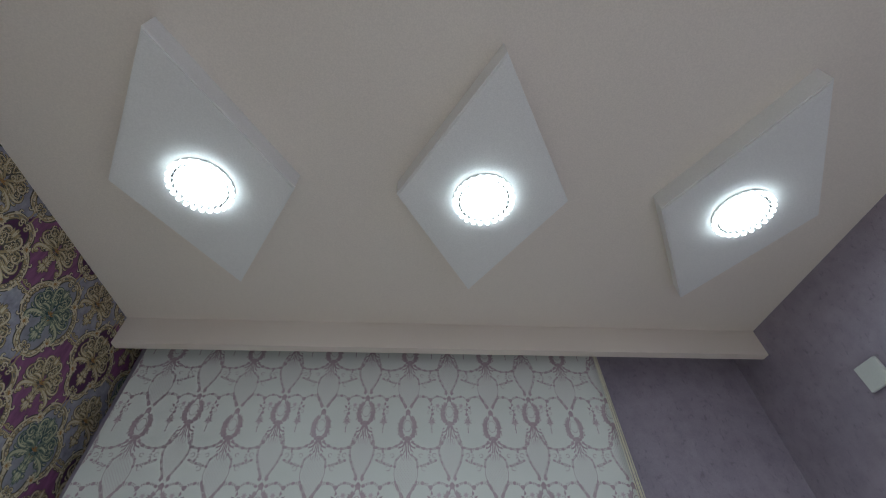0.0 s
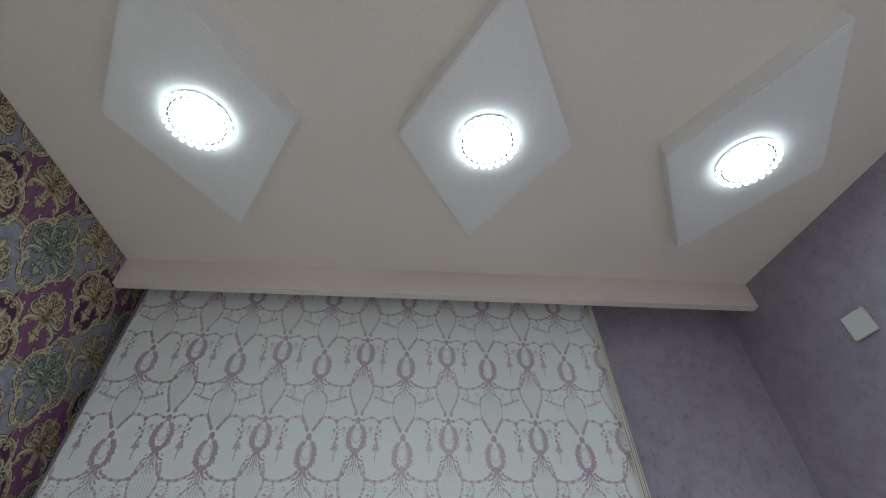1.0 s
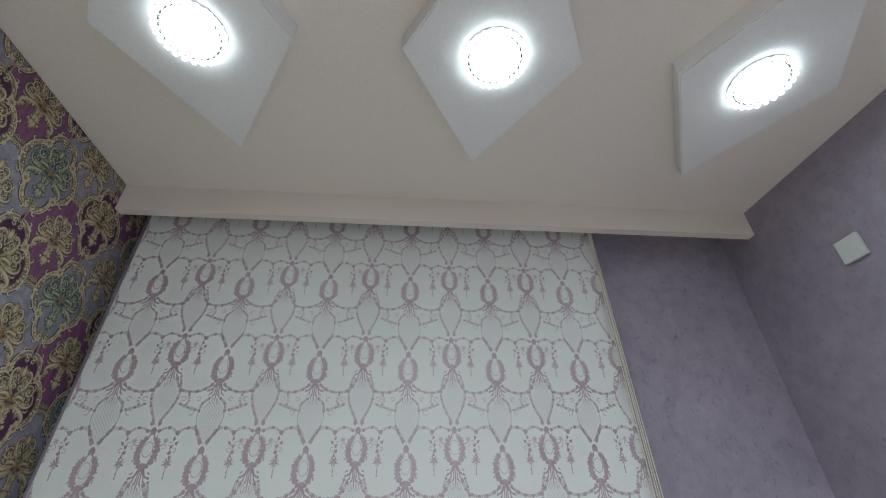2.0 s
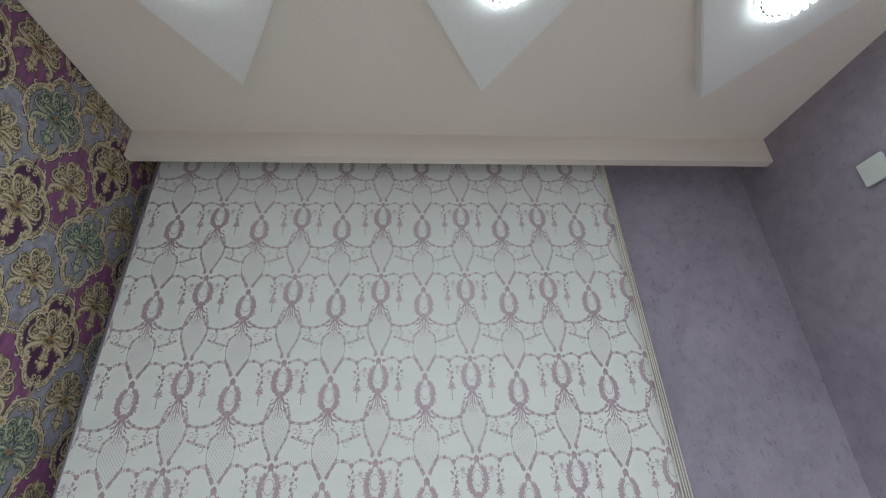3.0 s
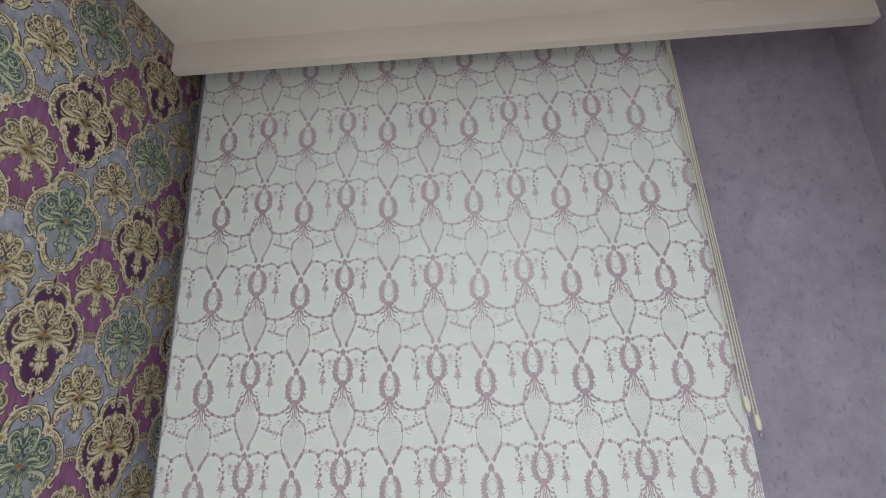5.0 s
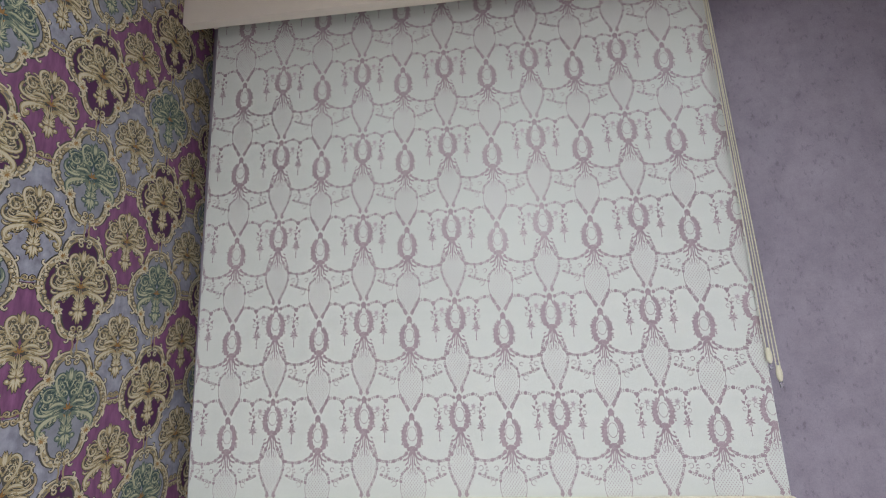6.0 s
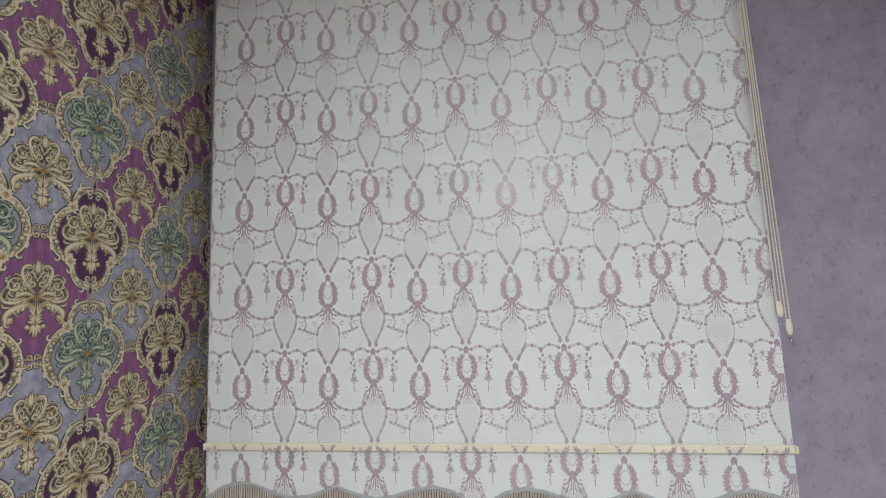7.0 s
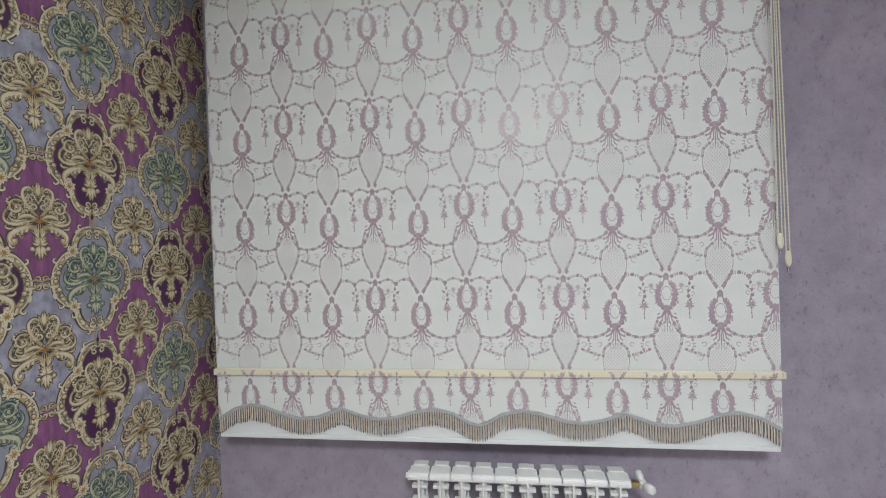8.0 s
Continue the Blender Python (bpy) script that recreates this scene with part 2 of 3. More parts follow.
# the flush lamp in the middle of the room, unseen behind the camera
room_lamp = thing("room_lamp", (1.55, ROOM_LAMP_Y, CEIL), "round white flush ceiling lamp, lit", "ceiling lamp")
# glowing side is an added fill for the box casings and pelmet
part("added_drum_glow", turned([(0.45, 0.0), (0.46, -0.01), (0.46, -0.1105), (0.4355, -0.1105), (0.4355, -0.008)], 64), M_ROOM, room_lamp, "glowing drum side, added to brighten the ceiling boxes and pelmet", True)
# dark ring added to cut the lamp's light near the ceiling
part("baffle", turned([(0.4345, -0.010), (0.4345, -0.110), (0.4325, -0.110), (0.4325, -0.010)], 64), M_DARK, room_lamp, "dark ring, added to keep lamp light off the upper walls", True)
part("diffuser", turned([(0.400, -0.012), (0.399, -0.017), (0.003, -0.018)], 64), M_ROOM, room_lamp, "glowing opal diffuser")
panel = bpy.data.lights.new("downlight", "AREA")
panel.shape, panel.size, panel.energy, panel.color, panel.spread = "DISK", 0.80, ROOM_LAMP, (0.88, 0.985, 1.03), radians(165)
downlight = new("downlight", panel)
downlight.parent, downlight.location = room_lamp, (0, 0, -0.022)


# ---- printed relief: flat ornaments drawn as thin raised shapes ----
class Ornament:
    """Collects flat shapes in (u, v); each has a small height above the ground and a material slot."""

    def __init__(self):
        self.verts, self.faces, self.slots, self.count = [], [], [], 0

    def lift(self, height):
        """No two shapes share one plane."""
        self.count += 1
        return height + (self.count % 160) * 2e-6

    def ribbon(self, path, widths, height, slot):
        n0, n, height = len(self.verts), len(path), self.lift(height)
        for k, (x, y) in enumerate(path):
            ax, ay = path[max(k - 1, 0)]
            bx, by = path[min(k + 1, n - 1)]
            d = math.hypot(bx - ax, by - ay) or 1.0
            w = (widths(k / (n - 1)) if callable(widths) else widths) / 2
            px, py = -(by - ay) / d * w, (bx - ax) / d * w
            self.verts += [(x + px, y + py, height), (x - px, y - py, height)]
        for k in range(n - 1):
            a = n0 + 2 * k
            self.faces.append((a, a + 1, a + 3, a + 2))
            self.slots.append(slot)

    def patch(self, points, height, slot):
        n0, height = len(self.verts), self.lift(height)
        self.verts += [(x, y, height) for x, y in points]
        self.faces.append(tuple(range(n0, n0 + len(points))))
        self.slots.append(slot)

    def fan(self, points, centre, height, slot):
        n0, height = len(self.verts), self.lift(height)
        self.verts += [(*centre, height)] + [(x, y, height) for x, y in points]
        for k in range(len(points)):
            self.faces.append((n0, n0 + 1 + k, n0 + 1 + (k + 1) % len(points)))
            self.slots.append(slot)

    def dot(self, x, y, r, height, slot, n=6, squash=1.0):
        self.patch([(x + r * math.cos(2 * math.pi * k / n), y + squash * r * math.sin(2 * math.pi * k / n)) for k in range(n)], height, slot)

    def leaf(self, x, y, angle, length, width, height, slot):
        c, s = math.cos(angle), math.sin(angle)
        shape = ((0, 0), (0.35, 0.5), (0.7, 0.38), (1, 0), (0.7, -0.38), (0.35, -0.5))
        self.patch([(x + c * length * p - s * width * q, y + s * length * p + c * width * q) for p, q in shape], height, slot)

    def rose(self, x, y, r, height, slot, rng):
        turn = rng.uniform(0, 6)
        pts = []
        for k in range(10):
            a, q = turn + k * math.pi / 5, r * (1.0 if k % 2 else 0.80) * rng.uniform(0.9, 1.12)
            pts.append((x + q * math.cos(a), y + q * math.sin(a)))
        self.fan(pts, (x, y), height, slot)

    def mirrored(self):
        n0 = len(self.verts)
        self.verts += [(-x, y, h + 0.00006) for x, y, h in self.verts]
        self.faces += [tuple(n0 + i for i in reversed(f)) for f in self.faces]
        self.slots += self.slots[:]

    def joined(self, other, du=0.0, dv=0.0):
        n0 = len(self.verts)
        self.verts += [(x + du, y + dv, h) for x, y, h in other.verts]
        self.faces += [tuple(n0 + i for i in f) for f in other.faces]
        self.slots += other.slots

    def mesh(self, name, materials, to_world):
        me = bpy.data.meshes.new(name)
        me.from_pydata([to_world(*v) for v in self.verts], [], self.faces)
        me.polygons.foreach_set("material_index", self.slots)
        for m in materials:
            me.materials.append(m)
        me.update()
        return me


def curl(x, y, heading, length, bend0, bend1, n=18):
    """A scroll: starts at (x, y) with a heading in degrees; its bending runs from bend0 to bend1 (degrees over the whole length)."""
    a, step, pts = radians(heading), length / n, [(x, y)]
    for k in range(n):
        a += radians(bend0 + (bend1 - bend0) * (k / n) ** 1.3) / n
        x, y = x + step * math.cos(a), y + step * math.sin(a)
        pts.append((x, y))
    return pts


def spread(points, n):
    """n points at even steps along a polyline."""
    p = np.array(points)
    d = np.r_[0, np.cumsum(np.hypot(*np.diff(p, axis=0).T))]
    s = np.linspace(0, d[-1], n)
    return list(zip(np.interp(s, d, p[:, 0]), np.interp(s, d, p[:, 1])))


def smooth_line(points, n):
    """A Catmull-Rom line through the points."""
    p = [points[0], *points, points[-1]]
    out = []
    for a, b, c, d in zip(p, p[1:], p[2:], p[3:]):
        for k in range(8):
            t = k / 8
            out.append(tuple(0.5 * (2 * b[i] + (c[i] - a[i]) * t + (2 * a[i] - 5 * b[i] + 4 * c[i] - d[i]) * t * t
                                    + (3 * b[i] - a[i] - 3 * c[i] + d[i]) * t ** 3) for i in (0, 1)))
    return spread(out + [points[-1]], n)


def cut(me, limits):
    """A copy of a mesh cut off at planes (point, outward normal)."""
    bm = bmesh.new()
    bm.from_mesh(me)
    for at, out in limits:
        bmesh.ops.bisect_plane(bm, geom=bm.verts[:] + bm.edges[:] + bm.faces[:], plane_co=at, plane_no=out, clear_outer=True)
    made = bpy.data.meshes.new(me.name)
    bm.to_mesh(made)
    bm.free()
    for m in me.materials:
        made.materials.append(m)
    return made


# ---- damask wallpaper on the left wall ----
H = 0.00045


def scroll(o, path, width, main, light, shadow):
    """A raised scroll: dark outline below, gold body, pale highlight along one side."""
    taper = lambda s: 0.94 * width * (0.40 + 0.95 * math.sin(math.pi * min(1, 0.10 + s * 0.82)) ** 0.8)
    o.ribbon(path, lambda s: taper(s) + 0.0042, 1.6 * H, shadow)
    o.ribbon(path, taper, 2.1 * H, main)
    off = [(x + 0.0006, y + 0.0010) for x, y in path[len(path) // 6:len(path) - len(path) // 8]]
    o.ribbon(off, lambda s: 1.3 * taper(s) * 0.46 * (0.25 + 0.75 * math.sin(math.pi * s)), 2.6 * H, light)


def lobes(o, path, width, main, light, side=1, every=2):
    """Leaf lobes along one side of a scroll."""
    for k in range(1, len(path) - 1, every):
        (ax, ay), (bx, by) = path[k - 1], path[k + 1]
        a = math.atan2(by - ay, bx - ax)
        size = width * (1.0 - 0.5 * k / len(path))
        o.leaf(path[k][0], path[k][1], a + side * 0.95, size * 2.3 + 0.0024, size * 1.15 + 0.0036, 1.75 * H, 2)
        o.leaf(path[k][0], path[k][1], a + side * 0.95, size * 2.3, size * 1.15, 1.9 * H, main)
        o.leaf(path[k][0], path[k][1], a + side * 0.85, size * 1.6, size * 0.45, 2.4 * H, light)


def coil(cx, cy, r0, r1, a0, a1, n=26):
    """A flat spiral from radius r0 to r1 between two angles in degrees."""
    return [(cx + (r0 + (r1 - r0) * k / n) * math.cos(radians(a0 + (a1 - a0) * k / n)),
             cy + (r0 + (r1 - r0) * k / n) * math.sin(radians(a0 + (a1 - a0) * k / n))) for k in range(n + 1)]


def damask_motif(main=0, light=1, shadow=2, heart=3, back=4):
    """The free-standing damask flower, origin at its heart; slots: gold, pale gold, shadow, amber, backing."""
    o = Ornament()
    # dark ground that shows between the scrolls
    for x, y, rx, ry, slot in ((0.020, 0.056, 0.024, 0.044, shadow), (0.062, 0.036, 0.027, 0.028, shadow), (0.047, 0.000, 0.048, 0.024, shadow),
                               (0.058, -0.040, 0.022, 0.012, shadow), (0.007, -0.050, 0.010, 0.028, shadow),
                               (0.024, 0.060, 0.018, 0.034, back), (0.060, 0.037, 0.019, 0.020, back), (0.045, 0.003, 0.038, 0.014, back)):
        o.fan([(max(0.0, x + rx * math.cos(t)), y + ry * math.sin(t)) for t in np.linspace(0, 2 * math.pi, 20)[:-1]], (max(x, 0.001), y),
              (0.4 if slot == shadow else 0.9) * H, slot)
    # thin tendrils behind
    for pts in (((0.002, 0.056), (0.009, 0.068), (0.016, 0.078), (0.010, 0.088)), ((0.030, 0.046), (0.036, 0.060), (0.030, 0.074), (0.034, 0.086)),
                ((0.028, 0.026), (0.040, 0.036), (0.038, 0.050), (0.046, 0.062)), ((0.068, 0.004), (0.078, 0.012), (0.076, 0.022)),
                ((0.046, -0.012), (0.060, -0.008), (0.072, -0.010), (0.080, 0.000)), ((0.022, -0.012), (0.034, -0.014), (0.042, -0.020)),
                ((0.050, 0.062), (0.058, 0.070), (0.068, 0.068)), ((0.012, 0.030), (0.024, 0.036), (0.027, 0.046))):
        scroll(o, smooth_line(list(pts), 9), 0.0030, main, light, shadow)
    # big coil at the side
    scroll(o, coil(0.062, 0.036, 0.0265, 0.0045, 222, -350, 38), 0.0056, main, light, shadow)
    o.dot(0.062, 0.036, 0.0046, 2.4 * H, light, 8)
    for k in (6, 13, 20):
        x, y = coil(0.062, 0.036, 0.0295, 0.0250, 222, -100, 24)[k]
        o.leaf(x, y, math.atan2(y - 0.036, x - 0.062) - 0.7, 0.0090, 0.0060, 1.9 * H, light if k == 13 else main)
    # outer arm, a C-scroll below the coil, with a thinner one inside it
    p = smooth_line([(0.012, 0.000), (0.035, -0.006), (0.059, -0.015), (0.083, -0.013), (0.096, 0.000), (0.094, 0.018), (0.087, 0.028)], 26)
    scroll(o, p, 0.0080, main, light, shadow)
    scroll(o, smooth_line([(0.034, 0.002), (0.056, -0.005), (0.076, -0.002), (0.083, 0.008), (0.076, 0.012)], 14), 0.0042, main, light, shadow)
    scroll(o, smooth_line([(0.072, -0.026), (0.084, -0.029), (0.093, -0.024), (0.091, -0.018)], 9), 0.0050, main, light, shadow)
    # lyre with inner curls
    p = smooth_line([(0.009, 0.013), (0.022, 0.028), (0.034, 0.046), (0.043, 0.066), (0.042, 0.086), (0.029, 0.097), (0.016, 0.091), (0.015, 0.079), (0.022, 0.076)], 30)
    scroll(o, p, 0.0086, main, light, shadow)
    lobes(o, p[10:20], 0.0040, main, light, -1, 4)
    scroll(o, [(0.003, 0.010), (0.010, 0.020)] + coil(0.0125, 0.038, 0.0115, 0.0030, -60, 330, 18), 0.0046, main, light, shadow)
    scroll(o, coil(0.0230, 0.063, 0.0085, 0.0025, -120, 240, 14), 0.0036, main, light, shadow)
    scroll(o, smooth_line([(0.002, 0.054), (0.008, 0.062), (0.010, 0.072), (0.005, 0.080)], 10), 0.0036, main, light, shadow)
    # fat leaf beside the heart
    p = smooth_line([(0.006, 0.002), (0.028, 0.012), (0.050, 0.008), (0.065, -0.004)], 16)
    scroll(o, p, 0.0096, main, light, shadow)
    lobes(o, p[3:13], 0.0050, main, light, 1, 3)
    # drooping acanthus that ends in a curl
    p = smooth_line([(0.006, -0.034), (0.020, -0.022), (0.040, -0.025), (0.060, -0.032), (0.077, -0.043), (0.084, -0.057), (0.079, -0.070), (0.068, -0.068), (0.068, -0.058)], 30)
    scroll(o, p, 0.0140, main, light, shadow)
    lobes(o, p[6:22], 0.0090, light, light, -1, 3)
    lobes(o, p[6:24], 0.0058, main, light, 1, 3)
    o.dot(0.072, -0.062, 0.0044, 2.4 * H, light, 8)
    scroll(o, smooth_line([(0.083, -0.064), (0.084, -0.076), (0.077, -0.084), (0.071, -0.080)], 9), 0.0050, main, light, shadow)
    # stems, cup, side buds and drop
    for x1, y1 in ((0.003, -0.012), (0.010, -0.016), (0.018, -0.024), (0.025, -0.034)):
        scroll(o, smooth_line([(0.003, -0.060), (x1 * 0.5 + 0.002, -0.042), (x1, y1)], 8), 0.0028, main, light, shadow)
    scroll(o, smooth_line([(0.0, -0.075), (0.012, -0.075), (0.022, -0.070)], 8), 0.0068, main, light, shadow)
    for a, n in ((62, 0.030), (40, 0.024), (84, 0.026)):
        o.leaf(0.002, -0.074, radians(a), n + 0.003, 0.0110, 1.9 * H, shadow)
        o.leaf(0.002, -0.074, radians(a), n, 0.0075, 2.2 * H, main)
        o.leaf(0.003, -0.073, radians(a), n * 0.75, 0.0034, 2.6 * H, light)
    o.dot(0.024, -0.088, 0.0090, 1.7 * H, shadow, 10)
    o.dot(0.024, -0.088, 0.0072, 2.0 * H, main, 10)
    o.dot(0.023, -0.087, 0.0040, 2.5 * H, light, 8)
    for a, n, w in ((-87, 0.036, 0.012), (-64, 0.028, 0.010), (-42, 0.019, 0.008)):
        o.leaf(0.002, -0.079, radians(a), n + 0.011, w + 0.004, 1.9 * H, shadow)
        o.leaf(0.002, -0.079, radians(a), n + 0.008, w, 2.2 * H, main)
        o.leaf(0.003, -0.082, radians(a), n * 0.9, w * 0.5, 2.6 * H, light)
    # palmette on top
    for x, y, a, n, w in ((0.001, 0.074, 87, 0.042, 0.013), (0.004, 0.076, 68, 0.034, 0.011), (0.007, 0.084, 44, 0.018, 0.008)):
        o.leaf(x, y, radians(a), n + 0.003, w + 0.004, 1.9 * H, shadow)
        o.leaf(x, y, radians(a), n, w, 2.2 * H, main)
        o.leaf(x + 0.001, y + 0.001, radians(a), n * 0.8, w * 0.5, 2.6 * H, light)
    # amber touches at the heart
    o.leaf(0.001, -0.012, radians(78), 0.024, 0.0065, 2.9 * H, heart)
    o.leaf(0.004, -0.008, radians(28), 0.015, 0.005, 2.9 * H, heart)
    o.leaf(0.006, -0.030, radians(60), 0.012, 0.004, 2.9 * H, heart)
    # beads along the outline
    for x, y, r in ((0.086, 0.050, 0.0042), (0.078, 0.062, 0.0036), (0.034, 0.056, 0.0032), (0.050, 0.066, 0.0034)):
        o.dot(x, y, r + 0.0018, 1.2 * H, shadow, 8)
        o.dot(x, y, r, 2.0 * H, main, 8)
        o.dot(x + 0.0006, y + 0.0010, r * 0.55, 2.5 * H, light, 6)
    # small leaves and curls that fill the ground
    rng = random.Random(11)
    for cx, cy, rx, ry, n in ((0.024, 0.062, 0.022, 0.040, 80), (0.060, 0.036, 0.024, 0.026, 56), (0.048, 0.000, 0.044, 0.020, 70), (0.060, -0.040, 0.022, 0.012, 30), (0.008, -0.046, 0.010, 0.028, 34)):
        for k in range(n):
            a, q = rng.uniform(0, 6.283), math.sqrt(rng.random())
            x, y = max(0.002, cx + rx * q * math.cos(a)), cy + ry * q * math.sin(a)
            if k % 3:
                o.leaf(x, y, rng.uniform(0, 6.283), rng.uniform(0.006, 0.010), 0.0034, rng.choice((1.45, 2.3)) * H, rng.choice((main, light, main, shadow)))
            else:
                bend = rng.choice((-1, 1)) * rng.uniform(240, 440)
                o.ribbon(curl(x, y, rng.uniform(0, 360), 0.012, bend * 0.5, bend, 6), lambda t: 0.0030 * (1.15 - 0.7 * t), 1.5 * H, rng.choice((main, light)))
    o.mirrored()
    return o


def quatrefoil(n=44, grow=1.0):
    half = [(0.0, 0.157), (0.038, 0.148), (0.060, 0.122), (0.070, 0.090), (0.098, 0.070), (0.123, 0.036), (0.131, -0.004),
            (0.121, -0.042), (0.097, -0.068), (0.070, -0.084), (0.062, -0.116), (0.043, -0.145), (0.0, -0.159)]
    return [(0.905 * x * grow, 0.96 * y * grow) for x, y in smooth_line(half, n)]


def medallion(main=0, light=1, shadow=2, ground=3, inner=4, heart=5, back=6, web=7, body=0, tip=1):
    """A quatrefoil bordered in gold scrolls with a flower inside."""
    o = Ornament()
    rim = quatrefoil(64)
    whole = rim + [(-x, y) for x, y in rim[-2:0:-1]]
    o.fan(whole, (0, 0), 0.4 * H, ground)
    side = Ornament()
    side.ribbon(rim, 0.0270, 0.8 * H, shadow)
    side.ribbon(rim, 0.0175, 1.0 * H, web)
    side.ribbon([(x * 1.066, y * 1.055) for x, y in rim], 0.0062, 1.8 * H, main)
    side.ribbon([(x * 1.070, y * 1.060) for x, y in rim], 0.0034, 2.3 * H, light)
    side.ribbon([(x * 0.925, y * 0.937) for x, y in rim], 0.0040, 1.8 * H, main)
    rng = random.Random(7)
    for k in range(2, len(rim) - 3, 3):
        (ax, ay), (x, y), (bx, by) = rim[k - 1], rim[k], rim[k + 1]
        a = math.atan2(by - ay, bx - ax)
        out = 0.003 if k % 2 else -0.002
        x, y = x - out * math.sin(a), y + out * math.cos(a)
        side.leaf(x, y, a + rng.uniform(-0.5, 0.5), 0.0250, 0.0140, 2.0 * H, light if k % 2 else main)
        side.leaf(x, y, a + rng.uniform(-0.3, 0.3), 0.0170, 0.0060, 2.4 * H, main if k % 2 else light)
        side.dot(x + 0.004 * math.cos(a), y + 0.004 * math.sin(a), 0.0021, 2.6 * H, shadow, 5)
        if k % 9 == 5:
            scroll(side, curl(x, y, math.degrees(a) + 30, 0.030, 60, 420, 10), 0.0042, light, light, shadow)
    for x, y, a in ((0.064, 0.083, 42), (0.065, -0.076, -48)):
        side.dot(x, y, 0.0155, 2.5 * H, shadow, 10)
        for q in (-150, -105, -60, -20, 20, 60, 105, 150):
            side.leaf(x, y, radians(a + q), 0.0190, 0.0110, 2.7 * H, light)
            side.leaf(x, y, radians(a + q), 0.0120, 0.0040, 3.0 * H, heart if abs(q) < 70 else main)
    # curls and links at the four tips
    for y, d in ((0.146, 1), (-0.148, -1)):
        scroll(side, curl(0.003, y - d * 0.006, 75 * d, 0.042, -d * 200, -d * 520, 14), 0.0042, light, light, shadow)
        side.ribbon([(0.006, y + d * 0.002), (0.009, y + d * 0.014), (0.006, y + d * 0.030)], 0.0046, 2.5 * H, main)
        side.leaf(0.0, y + d * 0.006, radians(90 * d), 0.020, 0.010, 2.2 * H, ground)
    scroll(side, curl(0.114, 0.010, 0, 0.034, 150, 500, 12), 0.0042, light, light, shadow)
    scroll(side, curl(0.114, -0.012, 0, 0.034, -150, -500, 12), 0.0042, light, light, shadow)
    side.ribbon([(0.120, 0.007), (0.136, 0.009), (0.154, 0.004)], 0.0046, 2.5 * H, main)
    side.ribbon([(0.120, -0.008), (0.136, -0.010), (0.154, -0.005)], 0.0046, 2.5 * H, main)
    for y, r in ((0.0, 0.0062), (0.024, 0.0070), (-0.024, 0.0070), (0.042, 0.0050), (-0.042, 0.0050)):
        x = 0.116 - 0.35 * abs(y)
        side.dot(x, y, r + 0.0020, 2.1 * H, shadow, 9)
        side.dot(x, y, r, 2.4 * H, main, 9)
        side.dot(x + 0.0008, y + 0.0012, r * 0.6, 2.8 * H, light, 7)
    for d in (-1, 1):
        scroll(side, coil(0.143, d * 0.0105, 0.0085, 0.0025, 180, 180 - d * 420, 14), 0.0036, main, light, shadow)
        scroll(side, coil(0.0115, d * 0.128, 0.0095, 0.0025, d * 100, d * 100 - 420, 14), 0.0040, main, light, shadow)
    side.mirrored()
    o.joined(side)
    flower = damask_motif(body, tip, inner, heart, back)
    flower.verts = [(x * 0.94, y * 0.95, h + 0.4 * H) for x, y, h in flower.verts]
    o.joined(flower, 0.0, 0.002)
    return o


def on_west(u, v, h):
    return (0.0006 + h, u, v)


def hang_paper():
    loose = damask_motif()
    loose.verts = [(x * 0.87, y * 0.89 - 0.005, h) for x, y, h in loose.verts]
    free = loose.mesh("damask_flower", [M_GOLD, M_PALE, M_OLIVE, M_AMBER, M_BACK], on_west)
    plum = medallion().mesh("plum_medallion", [M_GOLD, M_PALE, M_OLIVE, M_PLUM, M_OLIVE, M_AMBER, M_BACK, M_WEB], on_west)
    teal = medallion(body=8, tip=9).mesh("teal_medallion", [M_GOLD, M_PALE, M_OLIVE, M_SLATE, M_TEAL, M_AMBER, M_TEALBACK, M_WEB, M_SAGE, M_SAGETIP], on_west)
    y_max, y_min = WALL_L - 0.001, ROOM_BACK + 0.002
    for i in range(-17, 3):
        for j in range(-6, 5):
            for du, me, half_u, half_v in ((0.0, plum if (i + j) % 2 == 0 else teal, 0.158, 0.185), (0.5, free, 0.11, 0.13)):
                y, z = ORG_Y + (i + du) * CELL_Y, ORG_Z + (j + du) * CELL_Z
                if y - half_u > y_max or y + half_u < y_min or z - half_v > CEIL or z + half_v < 0:
                    continue
                if y < -4.2:
                    continue
                limits = []
                if y + half_u > y_max:
                    limits.append(((0, y_max - y, 0), (0, 1, 0)))
                if y - half_u < y_min:
                    limits.append(((0, y_min - y, 0), (0, -1, 0)))
                if z + half_v > CEIL:
                    limits.append(((0, 0, CEIL - 0.001 - z), (0, 0, 1)))
                if z - half_v < 0:
                    limits.append(((0, 0, 0.001 - z), (0, 0, -1)))
                ob = new(me.name, cut(me, limits) if limits else me)
                ob.parent = wall_left
                ob.location = (0, y, z)


hang_paper()


# ---- the blind ----
def scallop(x):
    """Height of the valance's lower edge."""
    u = abs(x - 1.143)
    knots = ((0.0, 0.866), (0.03, 0.874), (0.09, 0.908), (0.16, 0.925), (0.23, 0.915), (0.32, 0.888), (0.38, 0.881), (0.45, 0.893), (0.50, 0.910),
             (0.53, 0.922), (0.56, 0.910), (0.63, 0.885), (0.70, 0.878), (0.77, 0.893), (0.85, 0.922), (0.91, 0.930), (0.98, 0.912), (1.06, 0.864))
    return float(np.interp(u, [k[0] for k in knots], [k[1] for k in knots]))


def blind_y(z):
    return -LEAN * (3.0 - z)


